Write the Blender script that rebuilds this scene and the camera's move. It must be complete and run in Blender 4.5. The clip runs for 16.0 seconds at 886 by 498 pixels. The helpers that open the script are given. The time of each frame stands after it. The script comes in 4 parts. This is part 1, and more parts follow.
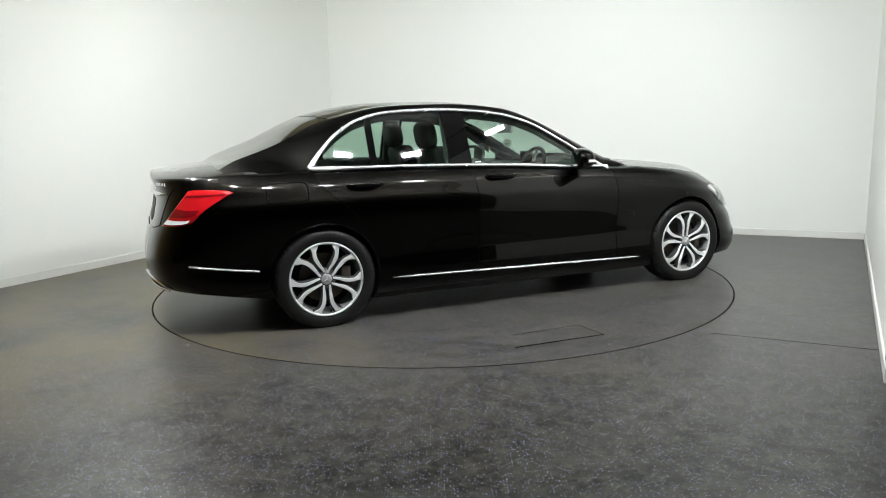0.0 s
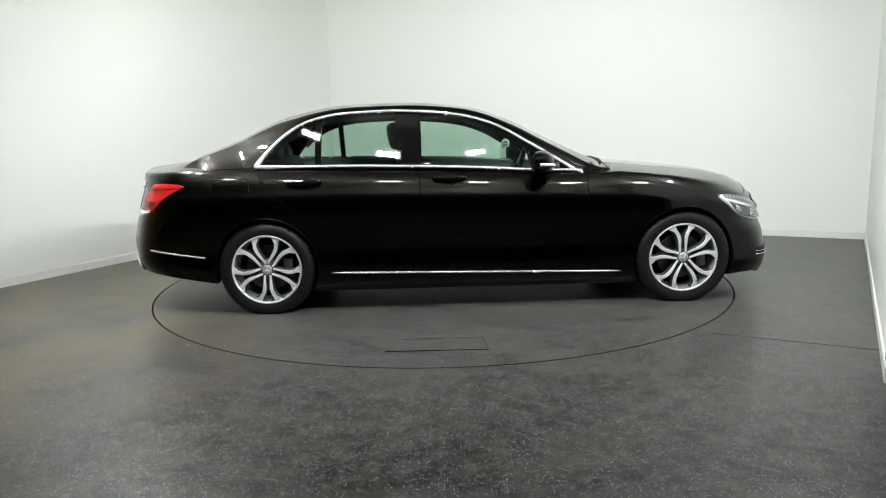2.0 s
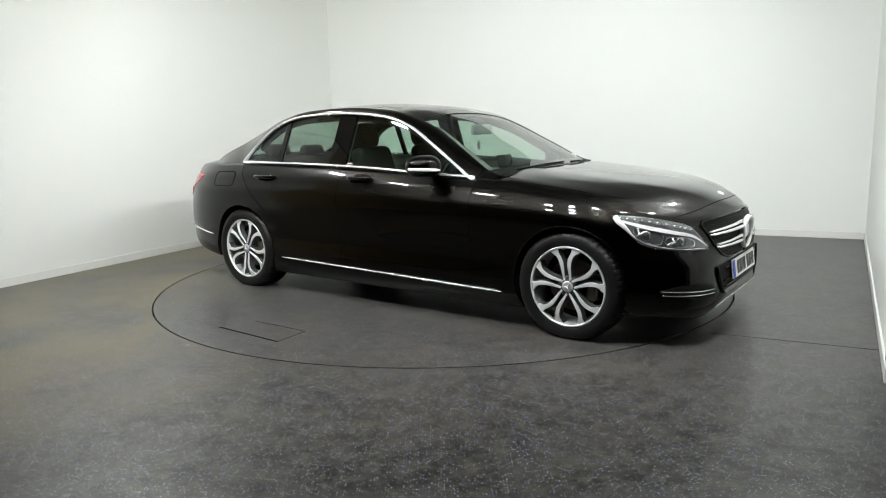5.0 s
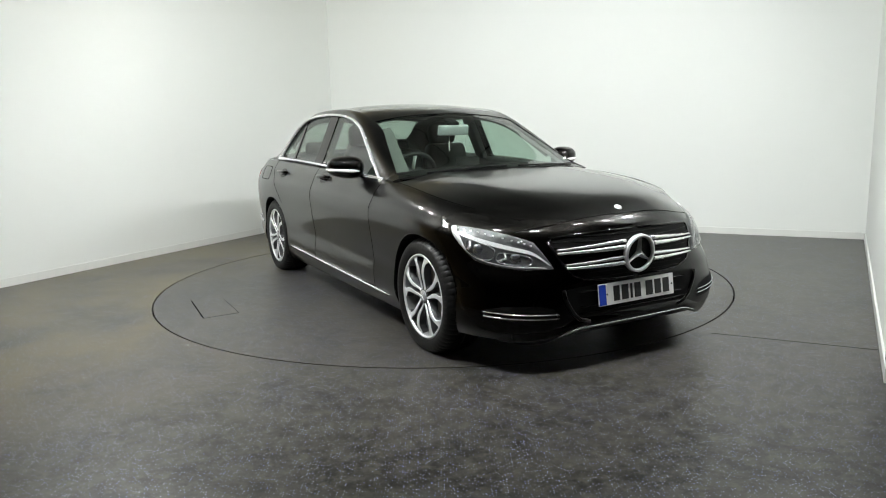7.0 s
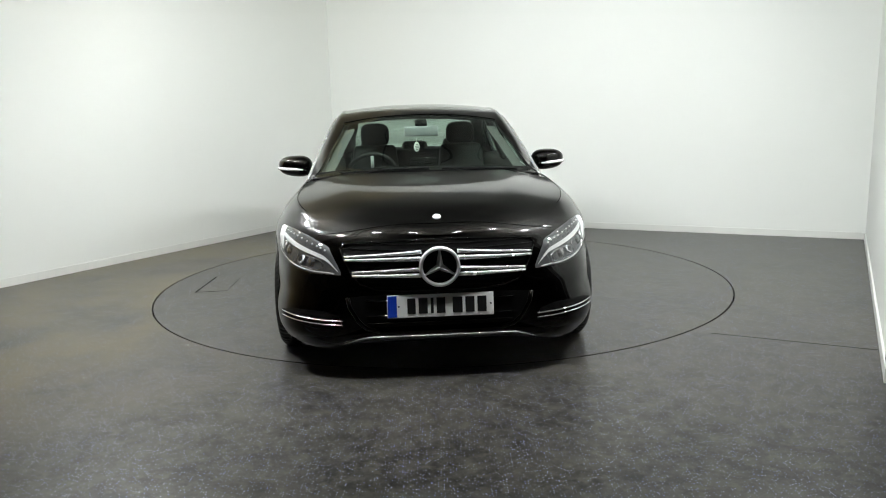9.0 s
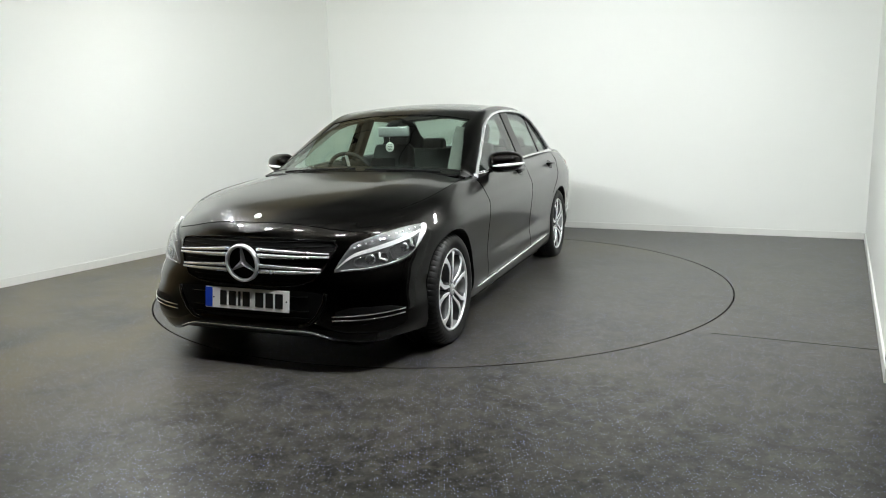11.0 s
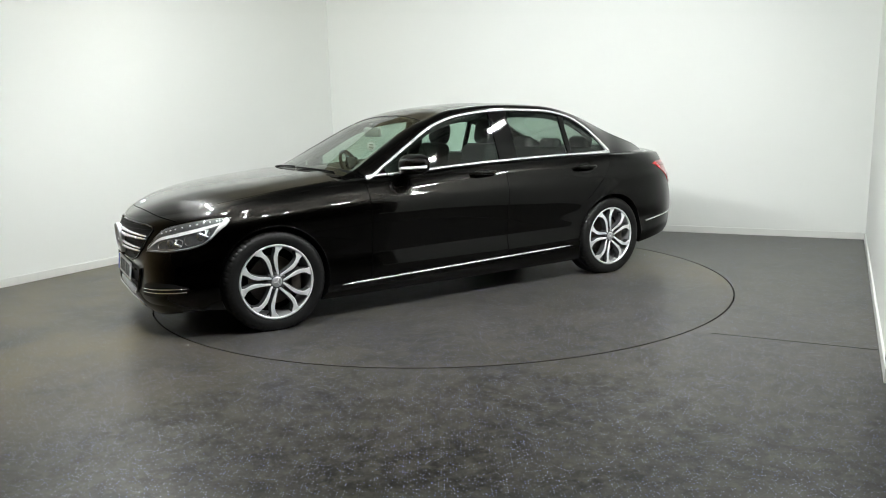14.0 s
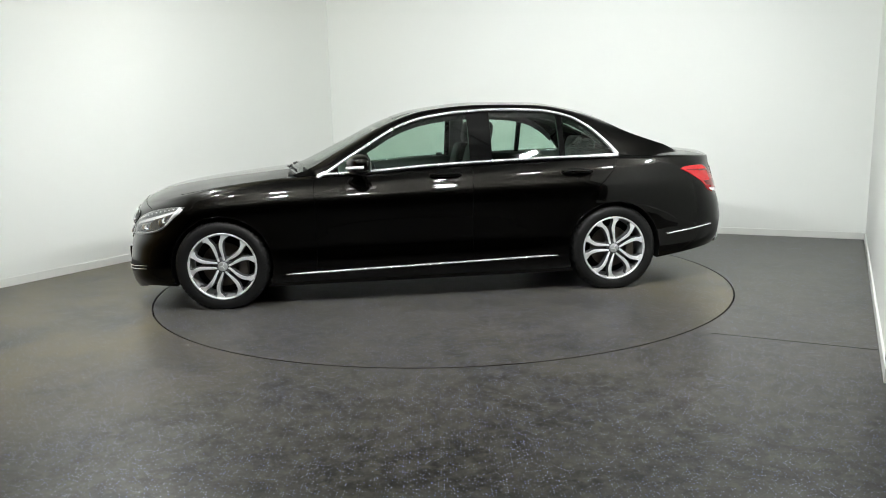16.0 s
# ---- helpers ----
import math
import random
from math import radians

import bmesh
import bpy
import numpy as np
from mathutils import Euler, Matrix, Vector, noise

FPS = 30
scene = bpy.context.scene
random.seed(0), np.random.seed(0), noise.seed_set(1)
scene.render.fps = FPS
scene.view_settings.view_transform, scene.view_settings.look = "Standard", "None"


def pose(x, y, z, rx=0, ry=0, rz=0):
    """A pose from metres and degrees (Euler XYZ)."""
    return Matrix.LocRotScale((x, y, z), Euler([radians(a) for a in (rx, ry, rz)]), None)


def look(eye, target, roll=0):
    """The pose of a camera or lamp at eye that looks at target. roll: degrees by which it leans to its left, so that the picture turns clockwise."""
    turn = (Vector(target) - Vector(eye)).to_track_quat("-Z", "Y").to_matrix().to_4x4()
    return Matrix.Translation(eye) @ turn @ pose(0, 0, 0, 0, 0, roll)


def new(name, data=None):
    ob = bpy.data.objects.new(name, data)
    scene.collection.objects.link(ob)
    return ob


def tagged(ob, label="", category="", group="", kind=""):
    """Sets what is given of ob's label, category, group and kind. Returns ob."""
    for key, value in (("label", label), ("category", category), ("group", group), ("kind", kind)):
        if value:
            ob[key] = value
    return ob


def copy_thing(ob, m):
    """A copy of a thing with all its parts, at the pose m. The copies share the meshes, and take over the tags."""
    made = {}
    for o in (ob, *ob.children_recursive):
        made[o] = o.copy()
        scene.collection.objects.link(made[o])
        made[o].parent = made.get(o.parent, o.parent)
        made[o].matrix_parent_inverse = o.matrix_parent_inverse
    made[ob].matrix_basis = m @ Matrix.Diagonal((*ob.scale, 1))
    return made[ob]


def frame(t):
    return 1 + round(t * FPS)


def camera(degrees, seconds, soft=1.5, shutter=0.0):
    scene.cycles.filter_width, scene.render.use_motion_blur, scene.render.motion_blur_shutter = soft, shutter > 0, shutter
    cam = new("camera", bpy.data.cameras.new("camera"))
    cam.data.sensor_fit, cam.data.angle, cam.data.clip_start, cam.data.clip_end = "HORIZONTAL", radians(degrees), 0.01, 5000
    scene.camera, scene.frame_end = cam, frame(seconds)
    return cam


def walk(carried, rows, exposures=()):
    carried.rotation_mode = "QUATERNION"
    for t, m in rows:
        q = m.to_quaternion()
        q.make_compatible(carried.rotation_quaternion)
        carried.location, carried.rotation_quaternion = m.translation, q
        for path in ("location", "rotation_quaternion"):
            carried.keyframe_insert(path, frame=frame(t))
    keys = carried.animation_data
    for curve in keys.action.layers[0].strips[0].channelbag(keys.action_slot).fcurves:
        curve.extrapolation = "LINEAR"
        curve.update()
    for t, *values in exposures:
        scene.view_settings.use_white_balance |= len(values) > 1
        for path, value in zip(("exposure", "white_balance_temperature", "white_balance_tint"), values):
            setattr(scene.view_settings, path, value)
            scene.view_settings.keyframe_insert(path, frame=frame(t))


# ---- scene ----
import collections
from mathutils.bvhtree import BVHTree

# ---------- camera and its walk (fixed on a stand) ----------
EYE = (0.0, -5.728, 1.2256)
cam = camera(64.34, 16.0, soft=1.0)
STAND = look(EYE, (EYE[0] + 0.00126, EYE[1] + 0.98545, EYE[2] - 0.16998), -1.49)
walk(cam, [(0.0, STAND), (16.0, STAND)])

# ---------- world, lights, exposure ----------
world = bpy.data.worlds.new("hall_dark")
scene.world = world
world.use_nodes = True
world.node_tree.nodes["Background"].inputs[0].default_value = (0.02, 0.021, 0.022, 1)
world.node_tree.nodes["Background"].inputs[1].default_value = 1.0
scene.view_settings.exposure = 0.0
TILT = 51.0           # degrees by which the floods lean towards the middle
LIGHT = 1265.0         # strength of the ceiling diffusers
LIGHT_COLOUR = (0.975, 1.0, 0.99)


# ---------- small tools ----------
def pch(xs, ys):
    """A smooth monotone curve through the given knots."""
    xs, ys = np.array(xs, float), np.array(ys, float)
    h, d = np.diff(xs), np.diff(ys) / np.diff(xs)
    m = np.zeros(len(xs))
    m[0], m[-1] = d[0], d[-1]
    for i in range(1, len(xs) - 1):
        if d[i - 1] * d[i] > 0:
            w1, w2 = 2 * h[i] + h[i - 1], h[i] + 2 * h[i - 1]
            m[i] = (w1 + w2) / (w1 / d[i - 1] + w2 / d[i])

    def f(x):
        x = min(max(x, xs[0]), xs[-1])
        i = min(max(int(np.searchsorted(xs, x)) - 1, 0), len(xs) - 2)
        t = (x - xs[i]) / h[i]
        return float((1 + 2 * t) * (1 - t) ** 2 * ys[i] + t * (1 - t) ** 2 * h[i] * m[i]
                     + t * t * (3 - 2 * t) * ys[i + 1] + t * t * (t - 1) * h[i] * m[i + 1])
    return f


def lerp(a, b, t):
    return a + (b - a) * t


def smooth_step(a, b, x):
    t = min(max((x - a) / (b - a), 0), 1)
    return t * t * (3 - 2 * t)


def empty(name, m=None):
    ob = new(name)
    ob.empty_display_size = 0.1
    if m is not None:
        ob.matrix_basis = m
    return ob


def part(name, bm, material, parent=None, label="", smooth=True, m=None, angle=None):
    """Links a bmesh as one mesh object under a thing or part."""
    me = bpy.data.meshes.new(name)
    bm.to_mesh(me)
    bm.free()
    for mt in (material if isinstance(material, (list, tuple)) else [material]):
        me.materials.append(mt)
    if smooth:
        me.polygons.foreach_set("use_smooth", [True] * len(me.polygons))
        if angle:
            me.set_sharp_from_angle(angle=radians(angle))
    ob = new(name, me)
    if parent is not None:
        ob.parent = parent
    if m is not None:
        ob.matrix_basis = m
    if label:
        tagged(ob, label)
    return ob


def grid(points, close=False, flip=False, bm=None, mat=0):
    """A surface from rows of points."""
    bm = bm or bmesh.new()
    vs = [[bm.verts.new(p) for p in row] for row in points]
    n = len(vs[0])
    for a, b in zip(vs, vs[1:]):
        for j in range(n if close else n - 1):
            k = (j + 1) % n
            f = (a[j], a[k], b[k], b[j])
            fc = bm.faces.new(f[::-1] if flip else f)
            fc.material_index = mat
    return bm


def weld(bm, d=0.0004):
    bmesh.ops.remove_doubles(bm, verts=bm.verts[:], dist=d)
    bmesh.ops.dissolve_degenerate(bm, edges=bm.edges[:], dist=1e-6)
    return bm


def thick(bm, t):
    """Gives a sheet thickness t along its normals (to the back for t > 0)."""
    bmesh.ops.recalc_face_normals(bm, faces=bm.faces[:])
    bmesh.ops.solidify(bm, geom=bm.faces[:], thickness=t)
    return bm


def box(sx, sy, sz, m=None, bevel=0.0, seg=2, bm=None):
    own = bmesh.new()
    bmesh.ops.create_cube(own, size=1)
    for v in own.verts:
        v.co = Vector((v.co.x * sx, v.co.y * sy, v.co.z * sz))
    if bevel:
        bmesh.ops.bevel(own, geom=own.edges[:], offset=bevel, segments=seg, affect="EDGES", profile=0.5)
    if m is not None:
        own.transform(m)
    return own


def join(*bms):
    out = bms[0]
    for b in bms[1:]:
        me = bpy.data.meshes.new("tmp")
        b.to_mesh(me)
        b.free()
        out.from_mesh(me)
        bpy.data.meshes.remove(me)
    return out


def tube(path, r, n=8, closed=False, squash=1.0):
    """A round bar along a path of points."""
    path = [Vector(p) for p in path]
    rings = []
    for i, p in enumerate(path):
        if closed:
            d = path[(i + 1) % len(path)] - path[i - 1]
        else:
            d = path[min(i + 1, len(path) - 1)] - path[max(i - 1, 0)]
        q = d.to_track_quat("Z", "Y")
        rr = r(i / max(len(path) - 1, 1)) if callable(r) else r
        rings.append([p + q @ Vector((math.cos(a) * rr, math.sin(a) * rr * squash, 0)) for a in
                      (2 * math.pi * k / n for k in range(n))])
    if closed:
        rings.append(rings[0])
    bm = grid(rings, close=True)
    if closed:
        weld(bm, 1e-5)
    else:
        for ring, back in ((rings[0], True), (rings[-1], False)):
            vs = [bm.verts.new(p) for p in ring]
            bm.faces.new(vs[::-1] if back else vs)
        weld(bm, 1e-5)
    bmesh.ops.recalc_face_normals(bm, faces=bm.faces[:])
    return bm


def lathe(profile, n=48, axis="y", close=False):
    """Turns a profile of (radius, along) round the y axis."""
    rows = []
    for r, y in profile:
        rows.append([(r * math.cos(2 * math.pi * k / n), y, r * math.sin(2 * math.pi * k / n)) for k in range(n)])
    bm = grid(rows, close=True)
    weld(bm, 1e-5)
    bmesh.ops.recalc_face_normals(bm, faces=bm.faces[:])
    return bm


# ---------- materials ----------
def material(name, colour, rough=0.5, metal=0.0, coat=0.0, coat_rough=0.03, vary=0.0, scale=8.0, bump=0.0, bump_scale=60.0,
             spec=0.5, rough_vary=0.0, tint=None):
    mt = bpy.data.materials.new(name)
    mt.use_nodes = True
    nt = mt.node_tree
    b = nt.nodes["Principled BSDF"]
    b.inputs["Base Color"].default_value = (*colour, 1)
    b.inputs["Roughness"].default_value = rough
    b.inputs["Metallic"].default_value = metal
    b.inputs["Coat Weight"].default_value = coat
    b.inputs["Coat Roughness"].default_value = coat_rough
    b.inputs["Specular IOR Level"].default_value = spec
    co = nt.nodes.new("ShaderNodeTexCoord")
    if vary or rough_vary:
        n1 = nt.nodes.new("ShaderNodeTexNoise")
        n1.inputs["Scale"].default_value = scale
        n1.inputs["Detail"].default_value = 6
        nt.links.new(co.outputs["Object"], n1.inputs["Vector"])
        if vary:
            ramp = nt.nodes.new("ShaderNodeMix")
            ramp.data_type = "RGBA"
            dark = [c * (1 - vary) for c in colour]
            light = [min(c * (1 + vary), 1) for c in (tint or colour)]
            ramp.inputs["A"].default_value = (*dark, 1)
            ramp.inputs["B"].default_value = (*light, 1)
            nt.links.new(n1.outputs["Fac"], ramp.inputs["Factor"])
            nt.links.new(ramp.outputs["Result"], b.inputs["Base Color"])
        if rough_vary:
            mr = nt.nodes.new("ShaderNodeMapRange")
            mr.inputs["To Min"].default_value = max(rough - rough_vary, 0.02)
            mr.inputs["To Max"].default_value = rough + rough_vary
            nt.links.new(n1.outputs["Fac"], mr.inputs["Value"])
            nt.links.new(mr.outputs["Result"], b.inputs["Roughness"])
    if bump:
        n2 = nt.nodes.new("ShaderNodeTexNoise")
        n2.inputs["Scale"].default_value = bump_scale
        n2.inputs["Detail"].default_value = 4
        bp = nt.nodes.new("ShaderNodeBump")
        bp.inputs["Strength"].default_value = bump
        bp.inputs["Distance"].default_value = 0.004
        nt.links.new(co.outputs["Object"], n2.inputs["Vector"])
        nt.links.new(n2.outputs["Fac"], bp.inputs["Height"])
        nt.links.new(bp.outputs["Normal"], b.inputs["Normal"])
    return mt


def glass(name, tint, rough=0.0, gloss=0.085, steep=4.5):
    """A thin tinted pane: lets light straight through and mirrors at its Fresnel gloss."""
    mt = bpy.data.materials.new(name)
    mt.use_nodes = True
    nt = mt.node_tree
    nt.nodes.clear()
    out = nt.nodes.new("ShaderNodeOutputMaterial")
    mix = nt.nodes.new("ShaderNodeMixShader")
    lw = nt.nodes.new("ShaderNodeLayerWeight")
    lw.inputs["Blend"].default_value = 0.5
    pw = nt.nodes.new("ShaderNodeMath")
    pw.operation = "POWER"
    pw.inputs[1].default_value = steep
    nt.links.new(lw.outputs["Facing"], pw.inputs[0])
    fr = nt.nodes.new("ShaderNodeMapRange")
    fr.inputs["To Min"].default_value, fr.inputs["To Max"].default_value = gloss, 1.0
    nt.links.new(pw.outputs[0], fr.inputs["Value"])
    tr = nt.nodes.new("ShaderNodeBsdfTransparent")
    tr.inputs["Color"].default_value = (*tint, 1)
    gl = nt.nodes.new("ShaderNodeBsdfGlossy")
    gl.inputs["Roughness"].default_value = rough
    nt.links.new(fr.outputs["Result"], mix.inputs["Fac"])
    nt.links.new(tr.outputs["BSDF"], mix.inputs[1])
    nt.links.new(gl.outputs["BSDF"], mix.inputs[2])
    nt.links.new(mix.outputs["Shader"], out.inputs["Surface"])
    return mt


def glow(name, colour, strength):
    mt = bpy.data.materials.new(name)
    mt.use_nodes = True
    b = mt.node_tree.nodes["Principled BSDF"]
    b.inputs["Base Color"].default_value = (0.8, 0.8, 0.8, 1)
    b.inputs["Emission Color"].default_value = (*colour, 1)
    b.inputs["Emission Strength"].default_value = strength
    return mt


def floor_material(name):
    """Dark safety vinyl: blotchy wear, brown patches, tiny pale flecks."""
    mt = bpy.data.materials.new(name)
    mt.use_nodes = True
    nt = mt.node_tree
    N, L = nt.nodes, nt.links
    b = N["Principled BSDF"]
    co = N.new("ShaderNodeTexCoord")

    def noise_node(scale, detail=6, rough=0.6):
        n = N.new("ShaderNodeTexNoise")
        n.inputs["Scale"].default_value, n.inputs["Detail"].default_value, n.inputs["Roughness"].default_value = scale, detail, rough
        L.new(co.outputs["Object"], n.inputs["Vector"])
        return n

    def mapped(sock, a, c, lo, hi):
        r = N.new("ShaderNodeMapRange")
        r.inputs["From Min"].default_value, r.inputs["From Max"].default_value = a, c
        r.inputs["To Min"].default_value, r.inputs["To Max"].default_value = lo, hi
        L.new(sock, r.inputs["Value"])
        return r.outputs["Result"]

    def mixed(fac, a, c):
        m = N.new("ShaderNodeMix")
        m.data_type = "RGBA"
        L.new(fac, m.inputs["Factor"])
        for key, v in (("A", a), ("B", c)):
            if isinstance(v, tuple):
                m.inputs[key].default_value = (*v, 1)
            else:
                L.new(v, m.inputs[key])
        return m.outputs["Result"]

    big, mid, fine = noise_node(1.1, 5), noise_node(8.0, 10, 0.78), noise_node(90.0, 3)
    base = mixed(mapped(mid.outputs["Fac"], 0.42, 0.59, 0, 1), FLOOR_DARK, FLOOR_LIGHT)
    # brown patches, mostly on one side of the room
    sepx = N.new("ShaderNodeSeparateXYZ")
    L.new(co.outputs["Object"], sepx.inputs["Vector"])
    browned = N.new("ShaderNodeMath")
    browned.operation = "MULTIPLY"
    area = N.new("ShaderNodeMath")
    area.operation = "MULTIPLY"
    L.new(mapped(sepx.outputs["X"], -1.0, -1.9, 0.10, 1.0), area.inputs[0])
    L.new(mapped(sepx.outputs["Y"], -3.2, -2.3, 0.15, 1.0), area.inputs[1])
    L.new(area.outputs[0], browned.inputs[0])
    L.new(mapped(big.outputs["Fac"], 0.38, 0.56, 0.05, 0.95), browned.inputs[1])
    base = mixed(browned.outputs[0], base, FLOOR_BROWN)
    patchy = noise_node(2.3, 5, 0.6)
    base = mixed(mapped(patchy.outputs["Fac"], 0.46, 0.66, 0, 0.40), base, FLOOR_SCUFF)
    # small trodden smudges
    smudge = noise_node(17.0, 6, 0.7)
    base = mixed(mapped(smudge.outputs["Fac"], 0.52, 0.62, 0, 0.62), base, FLOOR_SMUDGE)
    vor = N.new("ShaderNodeTexVoronoi")
    vor.voronoi_dimensions = "2D"
    vor.inputs["Scale"].default_value = 92.0
    L.new(co.outputs["Object"], vor.inputs["Vector"])
    sep = N.new("ShaderNodeSeparateColor")
    L.new(vor.outputs["Color"], sep.inputs["Color"])
    # each fleck has its own size
    span = N.new("ShaderNodeMath")
    span.operation = "SUBTRACT"
    L.new(vor.outputs["Distance"], span.inputs[0])
    L.new(mapped(sep.outputs[2], 0.0, 1.0, 0.04, 0.22), span.inputs[1])
    near = mapped(span.outputs[0], -0.03, 0.03, 1, 0)
    strewn = noise_node(5.0, 4, 0.6)
    pick = N.new("ShaderNodeMath")
    pick.operation = "ADD"
    L.new(sep.outputs[0], pick.inputs[0])
    L.new(mapped(strewn.outputs["Fac"], 0.3, 0.7, -0.22, 0.14), pick.inputs[1])
    some = mapped(pick.outputs[0], 0.57, 0.63, 0, 1)
    mul = N.new("ShaderNodeMath")
    mul.operation = "MULTIPLY"
    L.new(near, mul.inputs[0])
    L.new(some, mul.inputs[1])
    fleck = mixed(mapped(sep.outputs[1], 0.0, 1.0, 0, 1), (0.18, 0.22, 0.62), (0.56, 0.58, 0.76))
    L.new(mixed(mul.outputs[0], base, fleck), b.inputs["Base Color"])
    L.new(mapped(mid.outputs["Fac"], 0.3, 0.7, 0.30, 0.38), b.inputs["Roughness"])
    L.new(mapped(mid.outputs["Fac"], 0.40, 0.62, 0.30, 0.40), b.inputs["Specular IOR Level"])
    bp = N.new("ShaderNodeBump")
    bp.inputs["Strength"].default_value, bp.inputs["Distance"].default_value = 0.25, 0.002
    L.new(fine.outputs["Fac"], bp.inputs["Height"])
    L.new(bp.outputs["Normal"], b.inputs["Normal"])
    return mt


FLOOR_SCUFF = (0.080, 0.076, 0.063)
FLOOR_SMUDGE = (0.092, 0.086, 0.066)
FLOOR_DARK, FLOOR_LIGHT, FLOOR_BROWN = (0.0165, 0.0165, 0.016), (0.056, 0.0535, 0.047), (0.105, 0.086, 0.042)
M_FLOOR = floor_material("speckled_dark_vinyl")
M_WALL = material("white_wall_paint", (0.80, 0.82, 0.79), 0.6, vary=0.02, scale=0.8, bump=0.06, bump_scale=120)
M_SKIRT = material("skirting_paint", (0.74, 0.75, 0.72), 0.45, vary=0.05, scale=5)
M_CEIL = material("tan_ceiling_panels", (0.40, 0.34, 0.22), 0.8, vary=0.1, scale=1)
M_CEILGREY = material("grey_ceiling_paint", (0.20, 0.204, 0.192), 0.8, vary=0.1, scale=1)
M_HALL = material("dark_hall_wall", (0.022, 0.021, 0.019), 0.7, vary=0.2, scale=0.6)
M_EDGE = material("worn_vinyl_edge", (0.060, 0.058, 0.052), 0.8, spec=0.2, vary=0.3, scale=9)
M_GAP = material("black_gap", (0.003, 0.003, 0.003), 0.9, spec=0.0)
M_TAN = material("tan_unseen_wall", (0.46, 0.33, 0.15), 0.6, vary=0.08, scale=1.5)
M_LAMP = glow("lamp_diffuser", LIGHT_COLOUR, LIGHT)
M_LAMPFRAME = material("lamp_frame", (0.6, 0.6, 0.6), 0.4)
M_PAINT = material("black_metallic_paint", (0.0044, 0.0041, 0.0036), 0.29, metal=1.0, coat=1.0, coat_rough=0.025, bump=0.015, bump_scale=900)
M_PAINT.node_tree.nodes["Principled BSDF"].inputs["Coat IOR"].default_value = 1.30
M_BLACK = material("black_plastic", (0.005, 0.005, 0.005), 0.5, bump=0.1, bump_scale=300, spec=0.1)
M_LAMPBODY = material("grey_lamp_body", (0.10, 0.101, 0.104), 0.28, metal=0.3, vary=0.5, scale=30)
M_GLOSSBLACK = material("gloss_black_trim", (0.003, 0.003, 0.003), 0.02, spec=0.3)
M_RUBBER = material("tyre_rubber", (0.0055, 0.0055, 0.0055), 0.5, spec=0.3, vary=0.25, scale=14, bump=0.15, bump_scale=150)
M_CHROME = material("bright_chrome", (0.78, 0.79, 0.80), 0.10, metal=1.0, rough_vary=0.03, scale=20)
M_TRIM = material("bright_trim", (0.84, 0.85, 0.86), 0.26, metal=0.75, rough_vary=0.04, scale=20)
M_ALLOY = material("machined_alloy", (0.80, 0.81, 0.82), 0.36, metal=0.45, vary=0.06, scale=30, rough_vary=0.05)
M_RIMLIP = material("grey_rim_lip", (0.42, 0.425, 0.43), 0.35, metal=0.5, vary=0.1, scale=20)
M_ALLOYDARK = material("grey_alloy_pocket", (0.060, 0.061, 0.064), 0.4, metal=0.3, vary=0.1, scale=20)
M_BRAKE = material("brake_metal", (0.12, 0.105, 0.09), 0.45, metal=0.8, vary=0.2, scale=20)
M_WINDOW = glass("car_window_glass", (0.66, 0.80, 0.72))
M_SCREEN = glass("windscreen_glass", (0.78, 0.90, 0.83), gloss=0.06, steep=3.8)
M_REARGLASS = glass("rear_screen_glass", (0.72, 0.84, 0.77), steep=2.2)
M_LENS = glass("clear_lamp_lens", (0.95, 0.96, 0.96))
M_RED = material("red_lamp_lens", (0.42, 0.006, 0.010), 0.12, coat=1.0)
M_REDDARK = material("dark_red_lamp_lens", (0.16, 0.003, 0.006), 0.15, coat=1.0)
M_WHITELENS = material("pale_lamp_lens", (0.80, 0.80, 0.80), 0.15, coat=1.0)
M_REFLECTOR = material("lamp_reflector", (0.42, 0.43, 0.45), 0.18, metal=0.9)
M_SEAT = material("black_seat_leather", (0.012, 0.012, 0.012), 0.55, spec=0.25, vary=0.2, scale=6, bump=0.12, bump_scale=140)
M_DASH = material("black_dash_plastic", (0.060, 0.061, 0.060), 0.5, bump=0.1, bump_scale=250)
M_PILLAR = material("grey_pillar_fabric", (0.09, 0.089, 0.085), 0.9, vary=0.06, scale=30)
M_LINING = material("pale_headlining", (0.34, 0.33, 0.31), 0.9, vary=0.05, scale=30)
M_PLATE = material("white_plate", (0.90, 0.90, 0.88), 0.35)
M_PLATEBLUE = material("blue_plate_band", (0.010, 0.055, 0.50), 0.35)
M_PLATEBLACK = material("black_plate_bar", (0.008, 0.008, 0.008), 0.4)
M_MIRROR = material("mirror_silver", (0.85, 0.86, 0.87), 0.02, metal=1.0)
M_PAPER = material("pale_paper_disc", (0.62, 0.62, 0.58), 0.7, vary=0.05, scale=60)

# ---------- the room: a rectangle turned against the camera ----------
CORNER = Vector((-1.48, 4.24, 0))        # between left and back wall
ALONG = Vector((2.48, -1.27, 0)).normalized()     # along the back wall
OUT = Vector((-0.4664, -0.8846, 0)).normalized()  # along the side walls, towards the camera
BACK_LEN, HIGH = 6.475, 3.15
RIGHT = CORNER + ALONG * BACK_LEN


